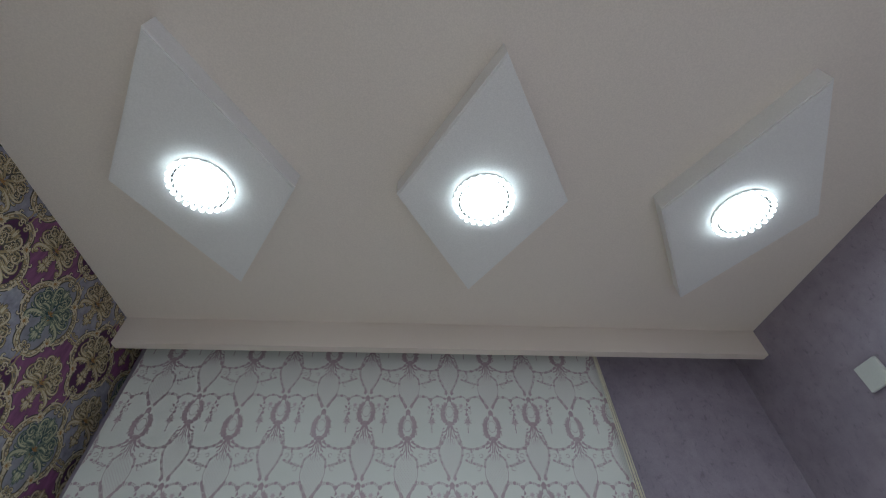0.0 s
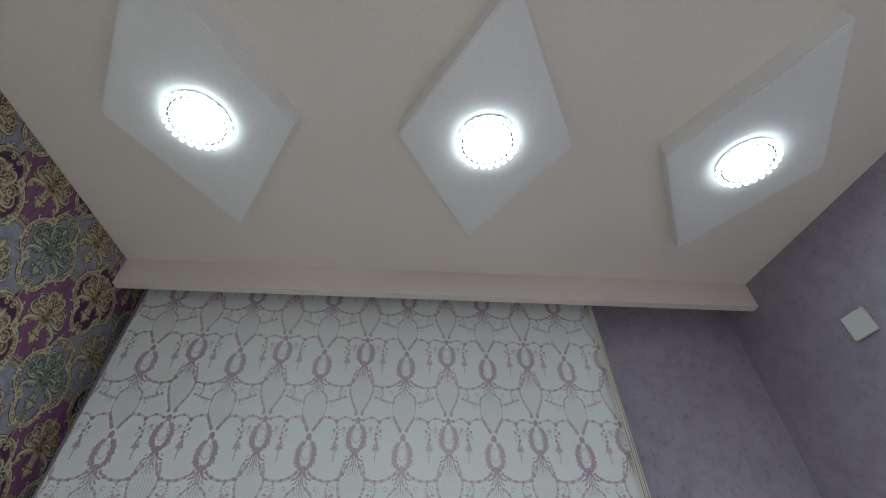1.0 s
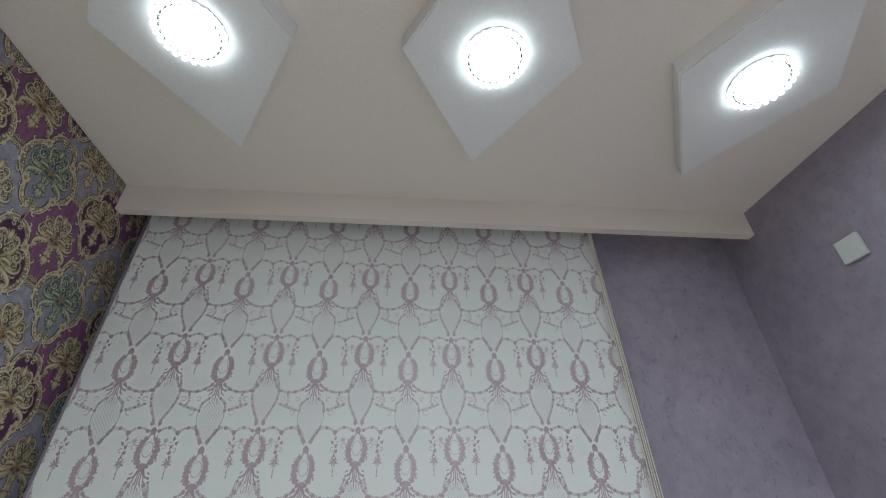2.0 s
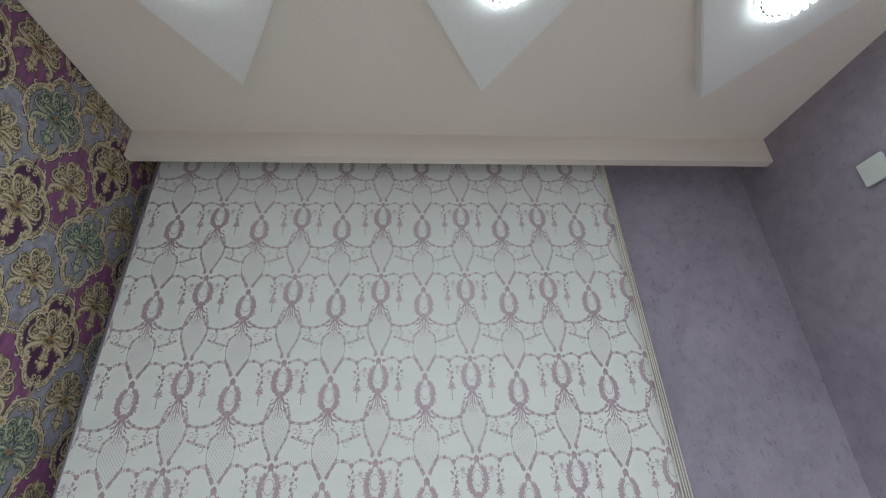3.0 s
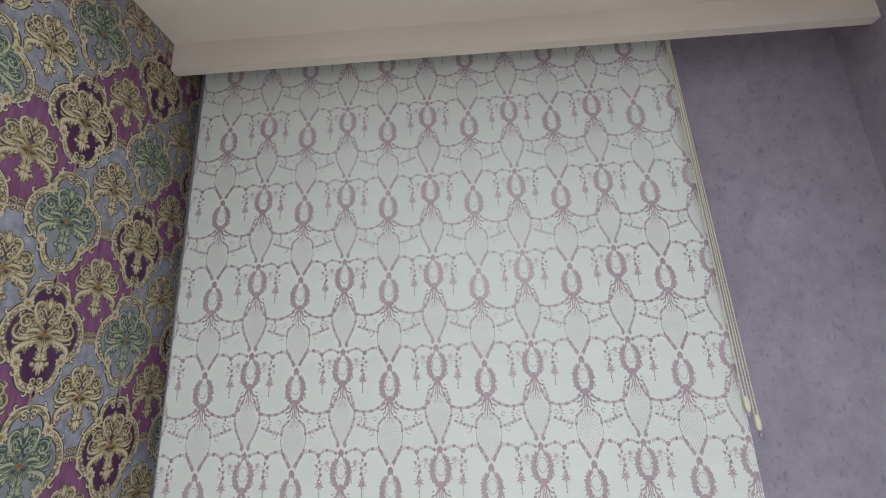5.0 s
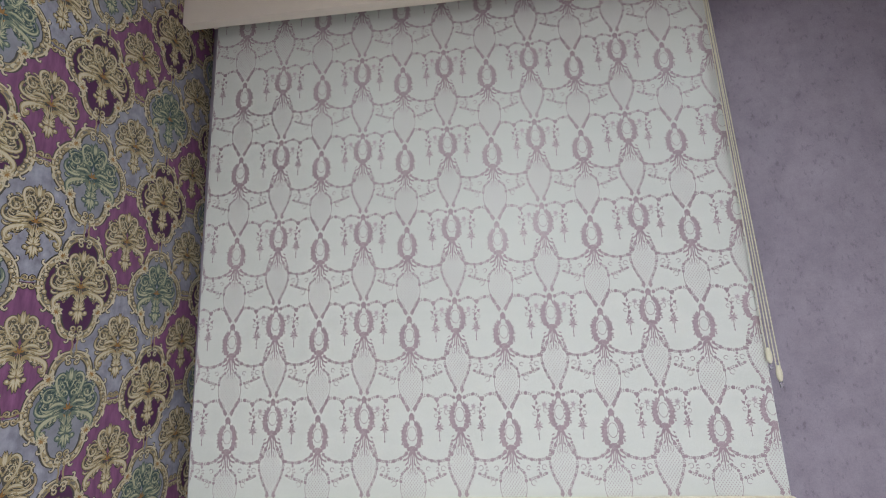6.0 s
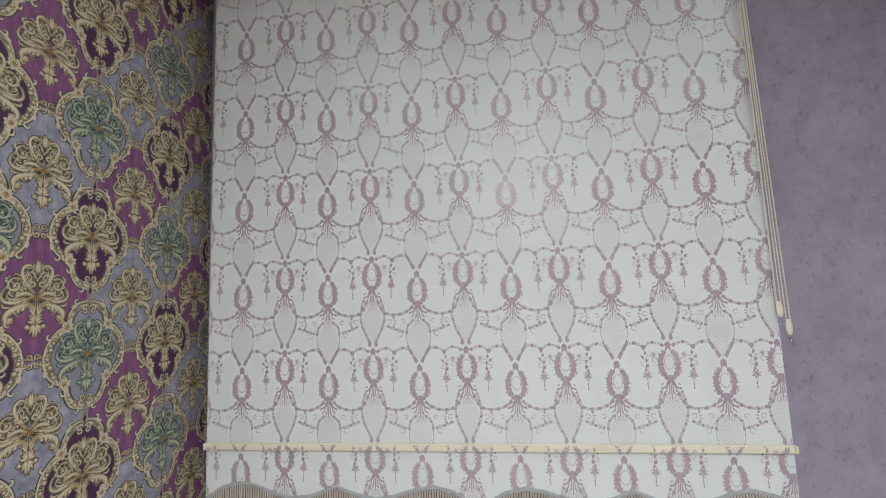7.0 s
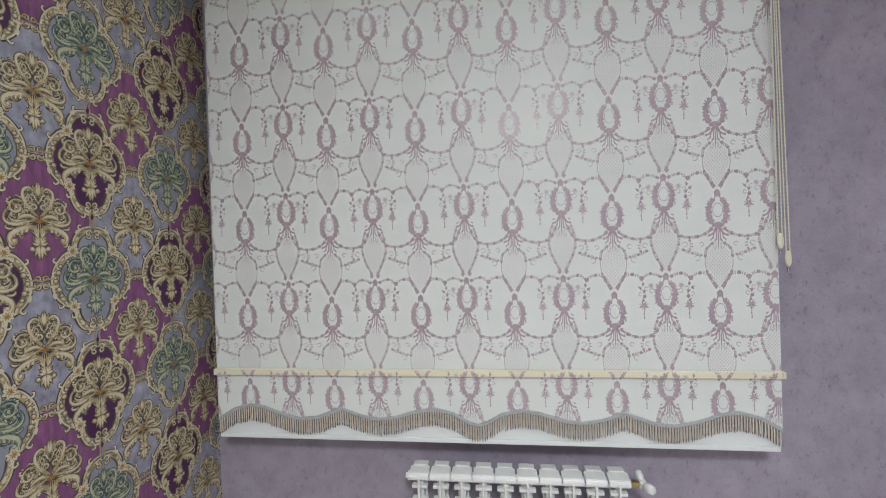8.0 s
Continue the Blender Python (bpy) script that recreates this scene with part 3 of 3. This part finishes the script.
def ring_unit(rng):
    """Wreath, finial, bow and dotted shield of one column; slots 0 mauve, 1 pale mauve."""
    o = Ornament()
    def bloom(x, y, r):
        r *= 1.12
        o.rose(x, y, r, H, 0, rng)
        for q, w in ((0.30, 0.0011), (0.66, 0.0010)):
            o.ribbon([(x + q * r * math.cos(t), y + q * r * math.sin(t)) for t in np.linspace(0.3, 5.6, 9)], w, 1.5 * H, 1)

    bloom(0, -0.0530, 0.0120)
    bloom(0, 0.0560, 0.0100)
    for s in (-1, 1):
        bloom(s * 0.0215, -0.0390, 0.0104)
        for x, y, r in ((0.0265, -0.0225, 0.0098), (0.0275, -0.0060, 0.0100), (0.0265, 0.0095, 0.0095), (0.0220, 0.0235, 0.0082), (0.0140, 0.0330, 0.0066)):
            bloom(s * x, y, r)
            for turn in (-0.9, 0.1, 0.9):
                a = math.atan2(y, s * x) + turn + rng.uniform(-0.2, 0.2)
                o.leaf(s * x + 0.7 * r * math.cos(a), y + 0.7 * r * math.sin(a), a, rng.uniform(0.0080, 0.0105), 0.0046, H, 0)
        for x, y, a in ((0.0110, -0.0440, 200), (0.0330, -0.0330, -30), (0.0160, -0.0500, -70), (0.0080, 0.0420, 100)):
            o.leaf(s * x, y, radians(a if s > 0 else 180 - a), 0.0090, 0.0050, H, 0)
    o.ribbon([(0.0160 * math.cos(t * math.pi / 14), 0.0240 * math.sin(t * math.pi / 14)) for t in range(29)], 0.0018, 1.5 * H, 0)
    # finial: a crown on the top bloom
    o.patch([(-0.0120, 0.060), (0.0120, 0.060), (0.0075, 0.066), (0.0025, 0.072), (-0.0025, 0.072), (-0.0075, 0.066)], 1.2 * H, 0)
    for s in (-1, 1):
        bloom(s * 0.0125, 0.0850, 0.0072)
        o.leaf(s * 0.0100, 0.074, radians(90 - s * 30), 0.010, 0.004, H, 0)
        o.leaf(s * 0.0150, 0.090, radians(90 - s * 10), 0.011, 0.004, H, 0)
        # crossed bow with leafy tails
        o.ribbon(smooth_line([(-s * 0.010, -0.046), (s * 0.004, -0.066), (s * 0.020, -0.084), (s * 0.034, -0.090)], 8), lambda t: 0.0085 - 0.004 * t, H, 0)
        o.ribbon(smooth_line([(s * 0.004, -0.056), (s * 0.013, -0.076), (s * 0.017, -0.100)], 8), lambda t: 0.0052 + 0.002 * math.sin(6 * t), H, 0)
        o.ribbon(smooth_line([(s * 0.002, -0.060), (s * 0.006, -0.082), (s * 0.0065, -0.106)], 8), 0.0036, H, 0)
        for x, y, a in ((0.022, -0.070, -30), (0.028, -0.082, -60), (0.014, -0.090, -60), (0.009, -0.100, -75), (0.019, -0.097, -50)):
            o.leaf(s * x, y, radians(a if s > 0 else 180 - a), 0.013, 0.0048, H, 0)
        o.rose(s * 0.012, -0.052, 0.0078, H, 0, rng)
        o.ribbon([(s * (0.013 + 0.0055 * math.cos(t)), -0.124 + 0.011 * math.sin(t)) for t in np.linspace(0, 6.28, 12)], 0.0014, H, 0)
    o.leaf(0, -0.062, radians(-90), 0.078, 0.0046, H, 0)
    # dotted shield
    for r in range(-14, 13):
        for c in range(-6, 7):
            x, y = c * 0.0106 + (0.0053 if r % 2 else 0), -0.190 + r * 0.0066
            top = (y + 0.190) / 0.075
            w = 0.041 * math.sqrt(max(0, 1 - top * top)) if y > -0.19 else 0.041 * max(0, 1 - ((-0.19 - y) / 0.088)) ** 0.75
            if abs(x) < w:
                o.dot(x, y, 0.0019, H, 1, 6, 1.25)
    return o


def chain(o, points, rng, rose=0.0052, leaf=True, slot=0):
    """Roses strung along a line with leaves between."""
    run = smooth_line(points, 40)
    length = sum(math.dist(p, q) for p, q in zip(run, run[1:]))
    n = 4 * max(1, round(length / 0.029)) + 1
    line = spread(run, n)
    for k, (x, y) in enumerate(line):
        (ax, ay), (bx, by) = line[max(k - 1, 0)], line[min(k + 1, n - 1)]
        a = math.atan2(by - ay, bx - ax)
        if k % 4 == 0:
            o.rose(x, y, rose * rng.uniform(1.12, 1.30), H, slot, rng)
            o.ribbon([(x + 0.5 * rose * math.cos(t), y + 0.5 * rose * math.sin(t)) for t in np.linspace(0.3, 5.6, 7)], 0.0010, 1.5 * H, 1)
        elif leaf:
            for s in (-1, 1):
                o.leaf(x, y, a + s * rng.uniform(0.5, 0.9), 0.0082, 0.0034, H, slot)


def spray(o, x, y, rng, flip):
    """A hanging spray of small flowers with a star and a stem."""
    for k, (dx, dy) in enumerate(((0, 0), (0.004, -0.016), (-0.006, -0.030), (0.007, -0.042), (0.008, -0.060), (0.004, -0.074))):
        o.rose(x + flip * dx, y + dy, 0.0052 if k != 4 else 0.0070, H, 0, rng)
        o.leaf(x + flip * dx, y + dy, rng.uniform(-2.6, -0.5) + 3.1, 0.0105, 0.0044, H, 0)
        o.leaf(x + flip * dx, y + dy, rng.uniform(-2.6, -0.5), 0.0095, 0.004, H, 0)
    for cx, cy in ((-0.006, -0.052), (0.013, -0.032)):
        o.ribbon([(x + flip * (cx + 0.0058 * math.cos(t)), y + cy + 0.0066 * math.sin(t)) for t in np.linspace(0.4, 5.6, 10)], 0.0017, H, 0)
    for a in (20, 62, 118, 160, 205, 248, 292, 335):
        o.leaf(x + flip * 0.005, y - 0.092, radians(a), 0.0185, 0.0058, H, 0 if a % 4 else 1)
    o.ribbon([(x + flip * 0.005, y - 0.10), (x + flip * 0.0055, y - 0.14)], 0.0022, H, 0)
    o.leaf(x + flip * 0.005, y - 0.118, radians(-110), 0.008, 0.004, H, 0)
    o.dot(x + flip * 0.0055, y - 0.137, 0.0028, H, 0, 6)


PX, PZ, UP = 0.3532, 0.350, 0.063


def blind_cell():
    """One repeat of the print: a low wreath at the origin and a high one half a repeat to the side."""
    rng = random.Random(3)
    o = Ornament()
    o.joined(ring_unit(rng))
    o.joined(ring_unit(rng), PX / 2, UP)
    for s in (-1, 1):
        q = lambda *pts: [(s * x, y) for x, y in pts]
        # swag from bow to bow
        chain(o, q((0.022, -0.066), (0.039, -0.080), (0.068, -0.091), (0.097, -0.093), (0.125, -0.086), (0.143, -0.068), (0.153, -0.046)), rng, 0.0060)
        # arch over each field
        chain(o, q((0.017, 0.096), (0.027, 0.116), (0.048, 0.131), (0.076, 0.129), (0.092, 0.117)), rng, 0.0056)
        chain(o, q((0.098, 0.118), (0.118, 0.132), (0.142, 0.130), (0.158, 0.122)), rng, 0.0054)
        spray(o, s * 0.0955, 0.112, rng, s)
        # flower beside the high wreath
        for a in range(0, 360, 60):
            o.leaf(s * 0.126, 0.090, radians(a + 12), 0.0115, 0.0048, H, 1)
        o.ribbon([(s * (0.128 + 0.007 * math.cos(t)), 0.072 + 0.008 * math.sin(t)) for t in np.linspace(0, 5.2, 10)], 0.0016, H, 0)
        # edges of the low shield
        chain(o, q((0.020, -0.116), (0.040, -0.136), (0.044, -0.160)), rng, 0.0050)
        o.ribbon(smooth_line(q((0.044, -0.160), (0.045, -0.190), (0.036, -0.222)), 10), 0.0018, H, 0)
        chain(o, q((0.040, -0.214), (0.028, -0.240), (0.014, -0.262)), rng, 0.0050)
        # edges of the high shield
        dx = PX / 2
        chain(o, q((dx - 0.034, UP - 0.100), (dx - 0.045, UP - 0.140), (dx - 0.046, UP - 0.172), (dx - 0.036, UP - 0.208), (dx - 0.012, UP - 0.256)), rng, 0.0048)
        # leafy stems that fill the gap between shields
        chain(o, q((0.094, -0.104), (0.089, -0.122), (0.096, -0.140)), rng, 0.0042)
        chain(o, q((0.058, -0.156), (0.076, -0.150), (0.096, -0.146), (0.116, -0.136)), rng, 0.0044)
        for cx, cy, r in ((0.070, -0.166, 0.009), (0.110, -0.117, 0.008), (0.056, -0.118, 0.007)):
            o.ribbon([(s * (cx + r * math.cos(t)), cy + r * math.sin(t)) for t in np.linspace(0.2, 5.3, 12)], 0.0018, H, 0)
    return o


def build_blind():
    mid = (BL + BR) / 2
    ob = thing("roller_blind", (mid, blind_y(ROD_Z), 0.0), "white roller blind printed with mauve wreaths, with a fringed scalloped hem", "blind")
    inv = ob.matrix_basis.inverted()

    def local(bm):
        bmesh.ops.transform(bm, matrix=inv, verts=bm.verts[:])
        return bm

    def sheet(outline, y_of, thick=0.0009):
        """A cloth sheet: columns of (x, z low, z high)."""
        bm = bmesh.new()
        rows = 14
        grid = []
        for x, lo, hi in outline:
            grid.append([bm.verts.new((x, y_of(x, lo + (hi - lo) * r / rows), lo + (hi - lo) * r / rows)) for r in range(rows + 1)])
        for a, b in zip(grid, grid[1:]):
            for r in range(rows):
                bm.faces.new((a[r], b[r], b[r + 1], a[r + 1]))
        rim = [e for e in bm.edges if e.is_boundary]
        made = bmesh.ops.extrude_edge_only(bm, edges=rim)["geom"]
        back = [v for v in made if isinstance(v, bmesh.types.BMVert)]
        bmesh.ops.translate(bm, vec=(0, thick, 0), verts=back)
        bmesh.ops.contextual_create(bm, geom=[e for e in made if isinstance(e, bmesh.types.BMEdge)])
        bmesh.ops.recalc_face_normals(bm, faces=bm.faces[:])
        return bm

    def sway(x, z):
        return blind_y(z)

    xs = np.linspace(BL, BR, 25)
    part("fabric", local(sheet([(x, ROD_Z, 3.085) for x in xs], sway)), M_FABRIC, ob, "off-white printed cloth")
    part("roller", local(turned([(0.021, 0), (0.021, BR - BL)], 24, at=(BL, 0.021, 3.085), turn=Matrix.Rotation(radians(90), 4, "Y"))), M_LINING, ob, "", True)
    yb = blind_y(ROD_Z)
    xs2 = np.linspace(BL, BR, 85)
    valance = part("valance", local(sheet([(x, scallop(x), ROD_Z) for x in xs2], lambda x, z: yb)), M_FABRIC, ob, "scalloped printed valance")
    lining = part("lining", local(sheet([(x, 0.808, ROD_Z) for x in xs], lambda x, z: yb + 0.010)), M_LINING, ob, "plain white lining")
    part("bottom_bar", local(box(BL + 0.002, BR - 0.004, yb + 0.003, yb + 0.016, 0.796, 0.814, 0.004)), M_LINING, lining, "white weighted hem bar")
    rod = local(box(BL - 0.003, BR + 0.004, yb - 0.013, yb - 0.001, ROD_Z - 0.0135, ROD_Z + 0.0135, 0.0055, segments=3))
    pocket = part("slat_pocket", rod, M_CREAM, ob, "cream slat pocket across the blind", True)
    for x in (BL - 0.006, BR + 0.002):
        part("end_cap", local(box(x, x + 0.006, yb - 0.0145, yb - 0.0005, ROD_Z - 0.012, ROD_Z + 0.012, 0.003)), M_CHAIN, pocket, "ivory plastic end cap", True)
    # print
    cell = blind_cell()
    base = cell.mesh("print", [M_PRINT, M_PRINT2], lambda u, v, h: (u, -0.0002 - h, v))
    shear = Matrix(((1, 0, 0, 0), (0, 1, LEAN, 0), (0, 0, 1, 0), (0, 0, 0, 1)))
    pile = bmesh.new()

    def laid(me, m):
        own = me.copy()
        own.transform(inv @ m)
        pile.from_mesh(own)
        bpy.data.meshes.remove(own)

    def fenced(x, z, lo, hi):
        return cut(base, [((BL + 0.002 - x, 0, 0), (-1, 0, 0)), ((BR - 0.002 - x, 0, 0), (1, 0, 0)), ((0, 0, lo - z), (0, 0, -1)), ((0, 0, hi - z), (0, 0, 1))])

    for i in range(-1, 7):
        for j in range(-2, 5):
            x, z, low = 0.235 + i * PX, 1.640 + j * PZ, ROD_Z + 0.013
            if x + 0.24 < BL or x - 0.24 > BR or z + 0.22 < low:
                continue
            inside = x - 0.21 > BL and x + 0.24 < BR and z - 0.31 > low and z + 0.25 < 3.08
            laid(base if inside else fenced(x, z, low, 3.08), Matrix.Translation((x, blind_y(z), z)) @ shear)
    # the print runs on over the slat pocket and, after the fold, down the valance
    for lo, hi, off in ((ROD_Z - 0.0105, ROD_Z + 0.0105, -0.0128), (0.86, ROD_Z - 0.014, -0.0005)):
        for i in range(-1, 7):
            for j in (0, 1):
                x, z = 0.235 + i * PX, 0.968 + j * PZ
                me = fenced(x, z, lo, hi)
                if lo < 0.9:
                    bm = bmesh.new()
                    bm.from_mesh(me)
                    gone = [f for f in bm.faces if f.calc_center_median().z + z < scallop(f.calc_center_median().x + x) + 0.006]
                    bmesh.ops.delete(bm, geom=gone, context="FACES")
                    bm.to_mesh(me)
                    bm.free()
                if me.polygons:
                    laid(me, Matrix.Translation((x, yb + off, z)))
    tagged(part("printed_pattern", pile, [M_PRINT, M_PRINT2], ob, "mauve wreaths, swags and dotted shields"), kind="stuff")
    # braid and fringe along the scallops
    braid = bmesh.new()
    n = 420
    prev = None
    for k in range(n + 1):
        x = BL + (BR - BL) * k / n
        z = scallop(x)
        w = 0.0085 + 0.001 * math.sin(k * 1.9)
        ring = [braid.verts.new((x, yb - 0.001, z - w)), braid.verts.new((x, yb - 0.0042, z - w * 0.3)),
                braid.verts.new((x, yb - 0.0042, z + w * 0.5)), braid.verts.new((x, yb - 0.001, z + w))]
        if prev:
            for a in range(3):
                braid.faces.new((prev[a], ring[a], ring[a + 1], prev[a + 1]))
        prev = ring
    part("braid", local(braid), M_GIMP, valance, "grey woven braid", False)
    rng = random.Random(5)
    for name, material, shift, r0, front in (("fringe_dark", M_FRINGE, 0.0, 0.00140, -0.0022), ("fringe_pale", M_FRINGE2, 0.5, 0.0030, -0.0022)):
        bm = bmesh.new()
        count = 222
        for k in range(count):
            x = BL + 0.004 + (BR - BL - 0.008) * (k + shift) / count + rng.uniform(-0.0006, 0.0006)
            z0 = scallop(x) - 0.004
            length = (0.058 if shift == 0 else 0.052) * rng.uniform(0.95, 1.05)
            lean, rings = rng.uniform(-0.0022, 0.0022), []
            for s, fat in ((0, 0.8), (0.3, 1.0), (0.62, 0.85), (0.85, 1.15), (1.0, 0.7)):
                c = (x + lean * s, yb + front, z0 - length * s)
                rings.append([bm.verts.new((c[0] + r0 * fat * math.cos(a), c[1] + r0 * fat * math.sin(a), c[2])) for a in (0.5, 2.07, 3.64, 5.21)])
            for a, b in zip(rings, rings[1:]):
                for q in range(4):
                    bm.faces.new((a[q], a[(q + 1) % 4], b[(q + 1) % 4], b[q]))
            bm.faces.new(rings[-1])
        part("fringe", local(bm), material, valance, "dark brown fringe strands" if shift == 0 else "cream fringe strands", True)["kind"] = "stuff"
    return ob


build_blind()


# ---- the pull chains with their weights ----
def pull_chain(x_top, x_low, z_low, y):
    ob = thing("pull_chain", (x_low, y, z_low), "ivory bead chain loop with a flat plastic weight beside the blind", "blind chain", "blind chains")
    for s in (-1, 1):
        top, low = Vector((x_top - x_low + s * 0.0028, 0.0, 3.06 - z_low)), Vector((s * 0.0058, 0.0, 0.016))
        n = 230
        bm = bmesh.new()
        line = []
        for k in range(n + 1):
            p = top.lerp(low, k / n)
            fat = 0.0026 if k % 2 else 0.0017
            line.append([bm.verts.new((p.x + fat * math.cos(a), p.y + fat * math.sin(a), p.z)) for a in (0, 1.571, 3.142, 4.712)])
        for a, b in zip(line, line[1:]):
            for q in range(4):
                bm.faces.new((a[q], a[(q + 1) % 4], b[(q + 1) % 4], b[q]))
        part("chain", bm, M_CHAIN, ob, "ivory bead chain", True)
    w = turned([(0.002, -0.005), (0.008, -0.0045), (0.0105, -0.002), (0.0105, 0.002), (0.008, 0.0045), (0.002, 0.005)], 20)
    bmesh.ops.transform(w, matrix=Matrix.Diagonal((0.92, 2.6, 1, 1)), verts=w.verts[:])
    bmesh.ops.transform(w, matrix=Matrix.Rotation(radians(90), 4, "X"), verts=w.verts[:])
    weight = part("weight", w, M_CHAIN, ob, "flat oval ivory weight", True)
    part("hook", box(-0.0045, 0.0045, -0.003, 0.003, -0.046, -0.020, 0.002), M_CLEAR, weight, "clear plastic hook")
    return ob


for c in CHAINS:
    pull_chain(*c)


# ---- radiator ----
def build_radiator():
    cx, y_front, z_front, z_back, low = RAD_X, RAD_Y, 0.700, 0.711, 0.135
    ob = thing("radiator", (cx, y_front, 0.0), "white ten-section aluminium radiator on the wall under the blind", "radiator")
    bx = lambda bm, *a, **k: box(*a, bm=bm, **k)
    sec = bmesh.new()
    # one section: front fin, rounded head, inner ribs, rear fin
    head = bmesh.new()
    prof = [(0.0, z_front - 0.022), (0.0, z_front - 0.008), (0.006, z_front), (0.050, z_front + 0.008), (0.056, z_front + 0.004), (0.056, z_front - 0.030)]
    lo = [head.verts.new((-0.0365, y, z)) for y, z in prof]
    hi = [head.verts.new((0.0365, y, z)) for y, z in prof]
    for k in range(len(prof)):
        j = (k + 1) % len(prof)
        head.faces.new((lo[k], lo[j], hi[j], hi[k]))
    head.faces.new(lo[::-1])
    head.faces.new(hi)
    bmesh.ops.recalc_face_normals(head, faces=head.faces[:])
    bmesh.ops.bevel(head, geom=head.edges[:], offset=0.0025, segments=2, affect="EDGES")
    joined(sec, head)
    bx(sec, -0.0285, 0.0285, 0.052, 0.084, z_back - 0.052, z_back, bevel=0.003)
    bx(sec, -0.0025, 0.0025, 0.050, 0.080, z_back - 0.012, z_back + 0.002)
    bx(sec, -0.0036, 0.0036, 0.002, 0.030, low + 0.02, z_front - 0.010, bevel=0.001)
    bx(sec, -0.013, 0.013, 0.034, 0.066, low + 0.03, z_front - 0.030, bevel=0.004)
    bx(sec, -0.021, 0.021, 0.070, 0.078, low + 0.02, z_back - 0.050, bevel=0.002)
    for z in (z_front - 0.058, z_front - 0.105, z_front - 0.3, z_front - 0.42):
        bx(sec, -0.030, 0.030, 0.018, 0.040, z - 0.006, z + 0.006, bevel=0.003)
    bx(sec, -0.0365, 0.0365, 0.0, 0.080, low, low + 0.045, bevel=0.006)
    data = mesh_of("section", sec, M_WHITE)
    for k in range(10):
        o = new("section", data)
        o.parent, o.location = ob, ((k - 4.5) * 0.080, 0, 0)
    for z in (z_front - 0.028, low + 0.022):
        part("manifold", turned([(0.017, -0.403), (0.017, 0.403)], 20, at=(0, 0.042, z), turn=Matrix.Rotation(radians(90), 4, "Y")), M_WHITE, ob, "", True)
        part("end_plug", turned([(0.020, 0), (0.020, 0.008), (0.011, 0.009), (0.011, 0.018)], 6, at=(-0.398, 0.042, z), turn=Matrix.Rotation(radians(-90), 4, "Y")), M_WHITE, ob, "white hexagonal plug")
    # valve: brass union, white body and cap
    z = z_front - 0.028
    part("union", turned([(0.011, 0.0), (0.011, 0.010), (0.014, 0.011), (0.014, 0.022), (0.010, 0.023), (0.010, 0.040)], 8, at=(0.400, 0.042, z), turn=Matrix.Rotation(radians(90), 4, "Y")), M_BRASS, ob, "brass union nut")
    body = turned([(0.011, -0.016), (0.0135, -0.008), (0.0135, 0.010), (0.010, 0.014)], 20, at=(0.446, 0.042, z))
    turned([(0.009, 0.0), (0.0115, 0.004), (0.0135, 0.020), (0.012, 0.036), (0.006, 0.040)], 20, bm=body, at=(0.446, 0.048, z + 0.004), turn=Matrix.Rotation(radians(-50), 4, "X") @ Matrix.Rotation(radians(-8), 4, "Y"))
    valve = part("valve_body", body, M_WHITE, ob, "white valve body", True)
    cap = turned([(0.009, 0.0), (0.0145, 0.004), (0.0165, 0.022), (0.0155, 0.044), (0.009, 0.048)], 20, at=(0.452, 0.036, z - 0.004), turn=Matrix.Rotation(radians(78), 4, "X") @ Matrix.Rotation(radians(14), 4, "Y"))
    part("valve_cap", cap, M_WHITE, valve, "white plastic valve cap", True)
    for bxx in (-0.28, 0.28):
        part("bracket", box(bxx - 0.012, bxx + 0.012, 0.060, WALL_L - y_front - 0.012, z_front - 0.09, z_front - 0.05), M_WHITE, ob)
    return ob


build_radiator()


# ---- junction box cover on the right wall ----
cover = thing("junction_box_cover", (ROOM_X, -0.4635, 2.690), "square white plastic junction box cover on the lavender wall", "box cover")
part("lid", box(-0.016, -0.004, -0.048, 0.048, -0.048, 0.048, 0.003), M_LID, cover, "flat white lid")
part("back_frame", box(-0.006, 0.0005, -0.045, 0.045, -0.045, 0.045, 0.001), M_LID, cover)
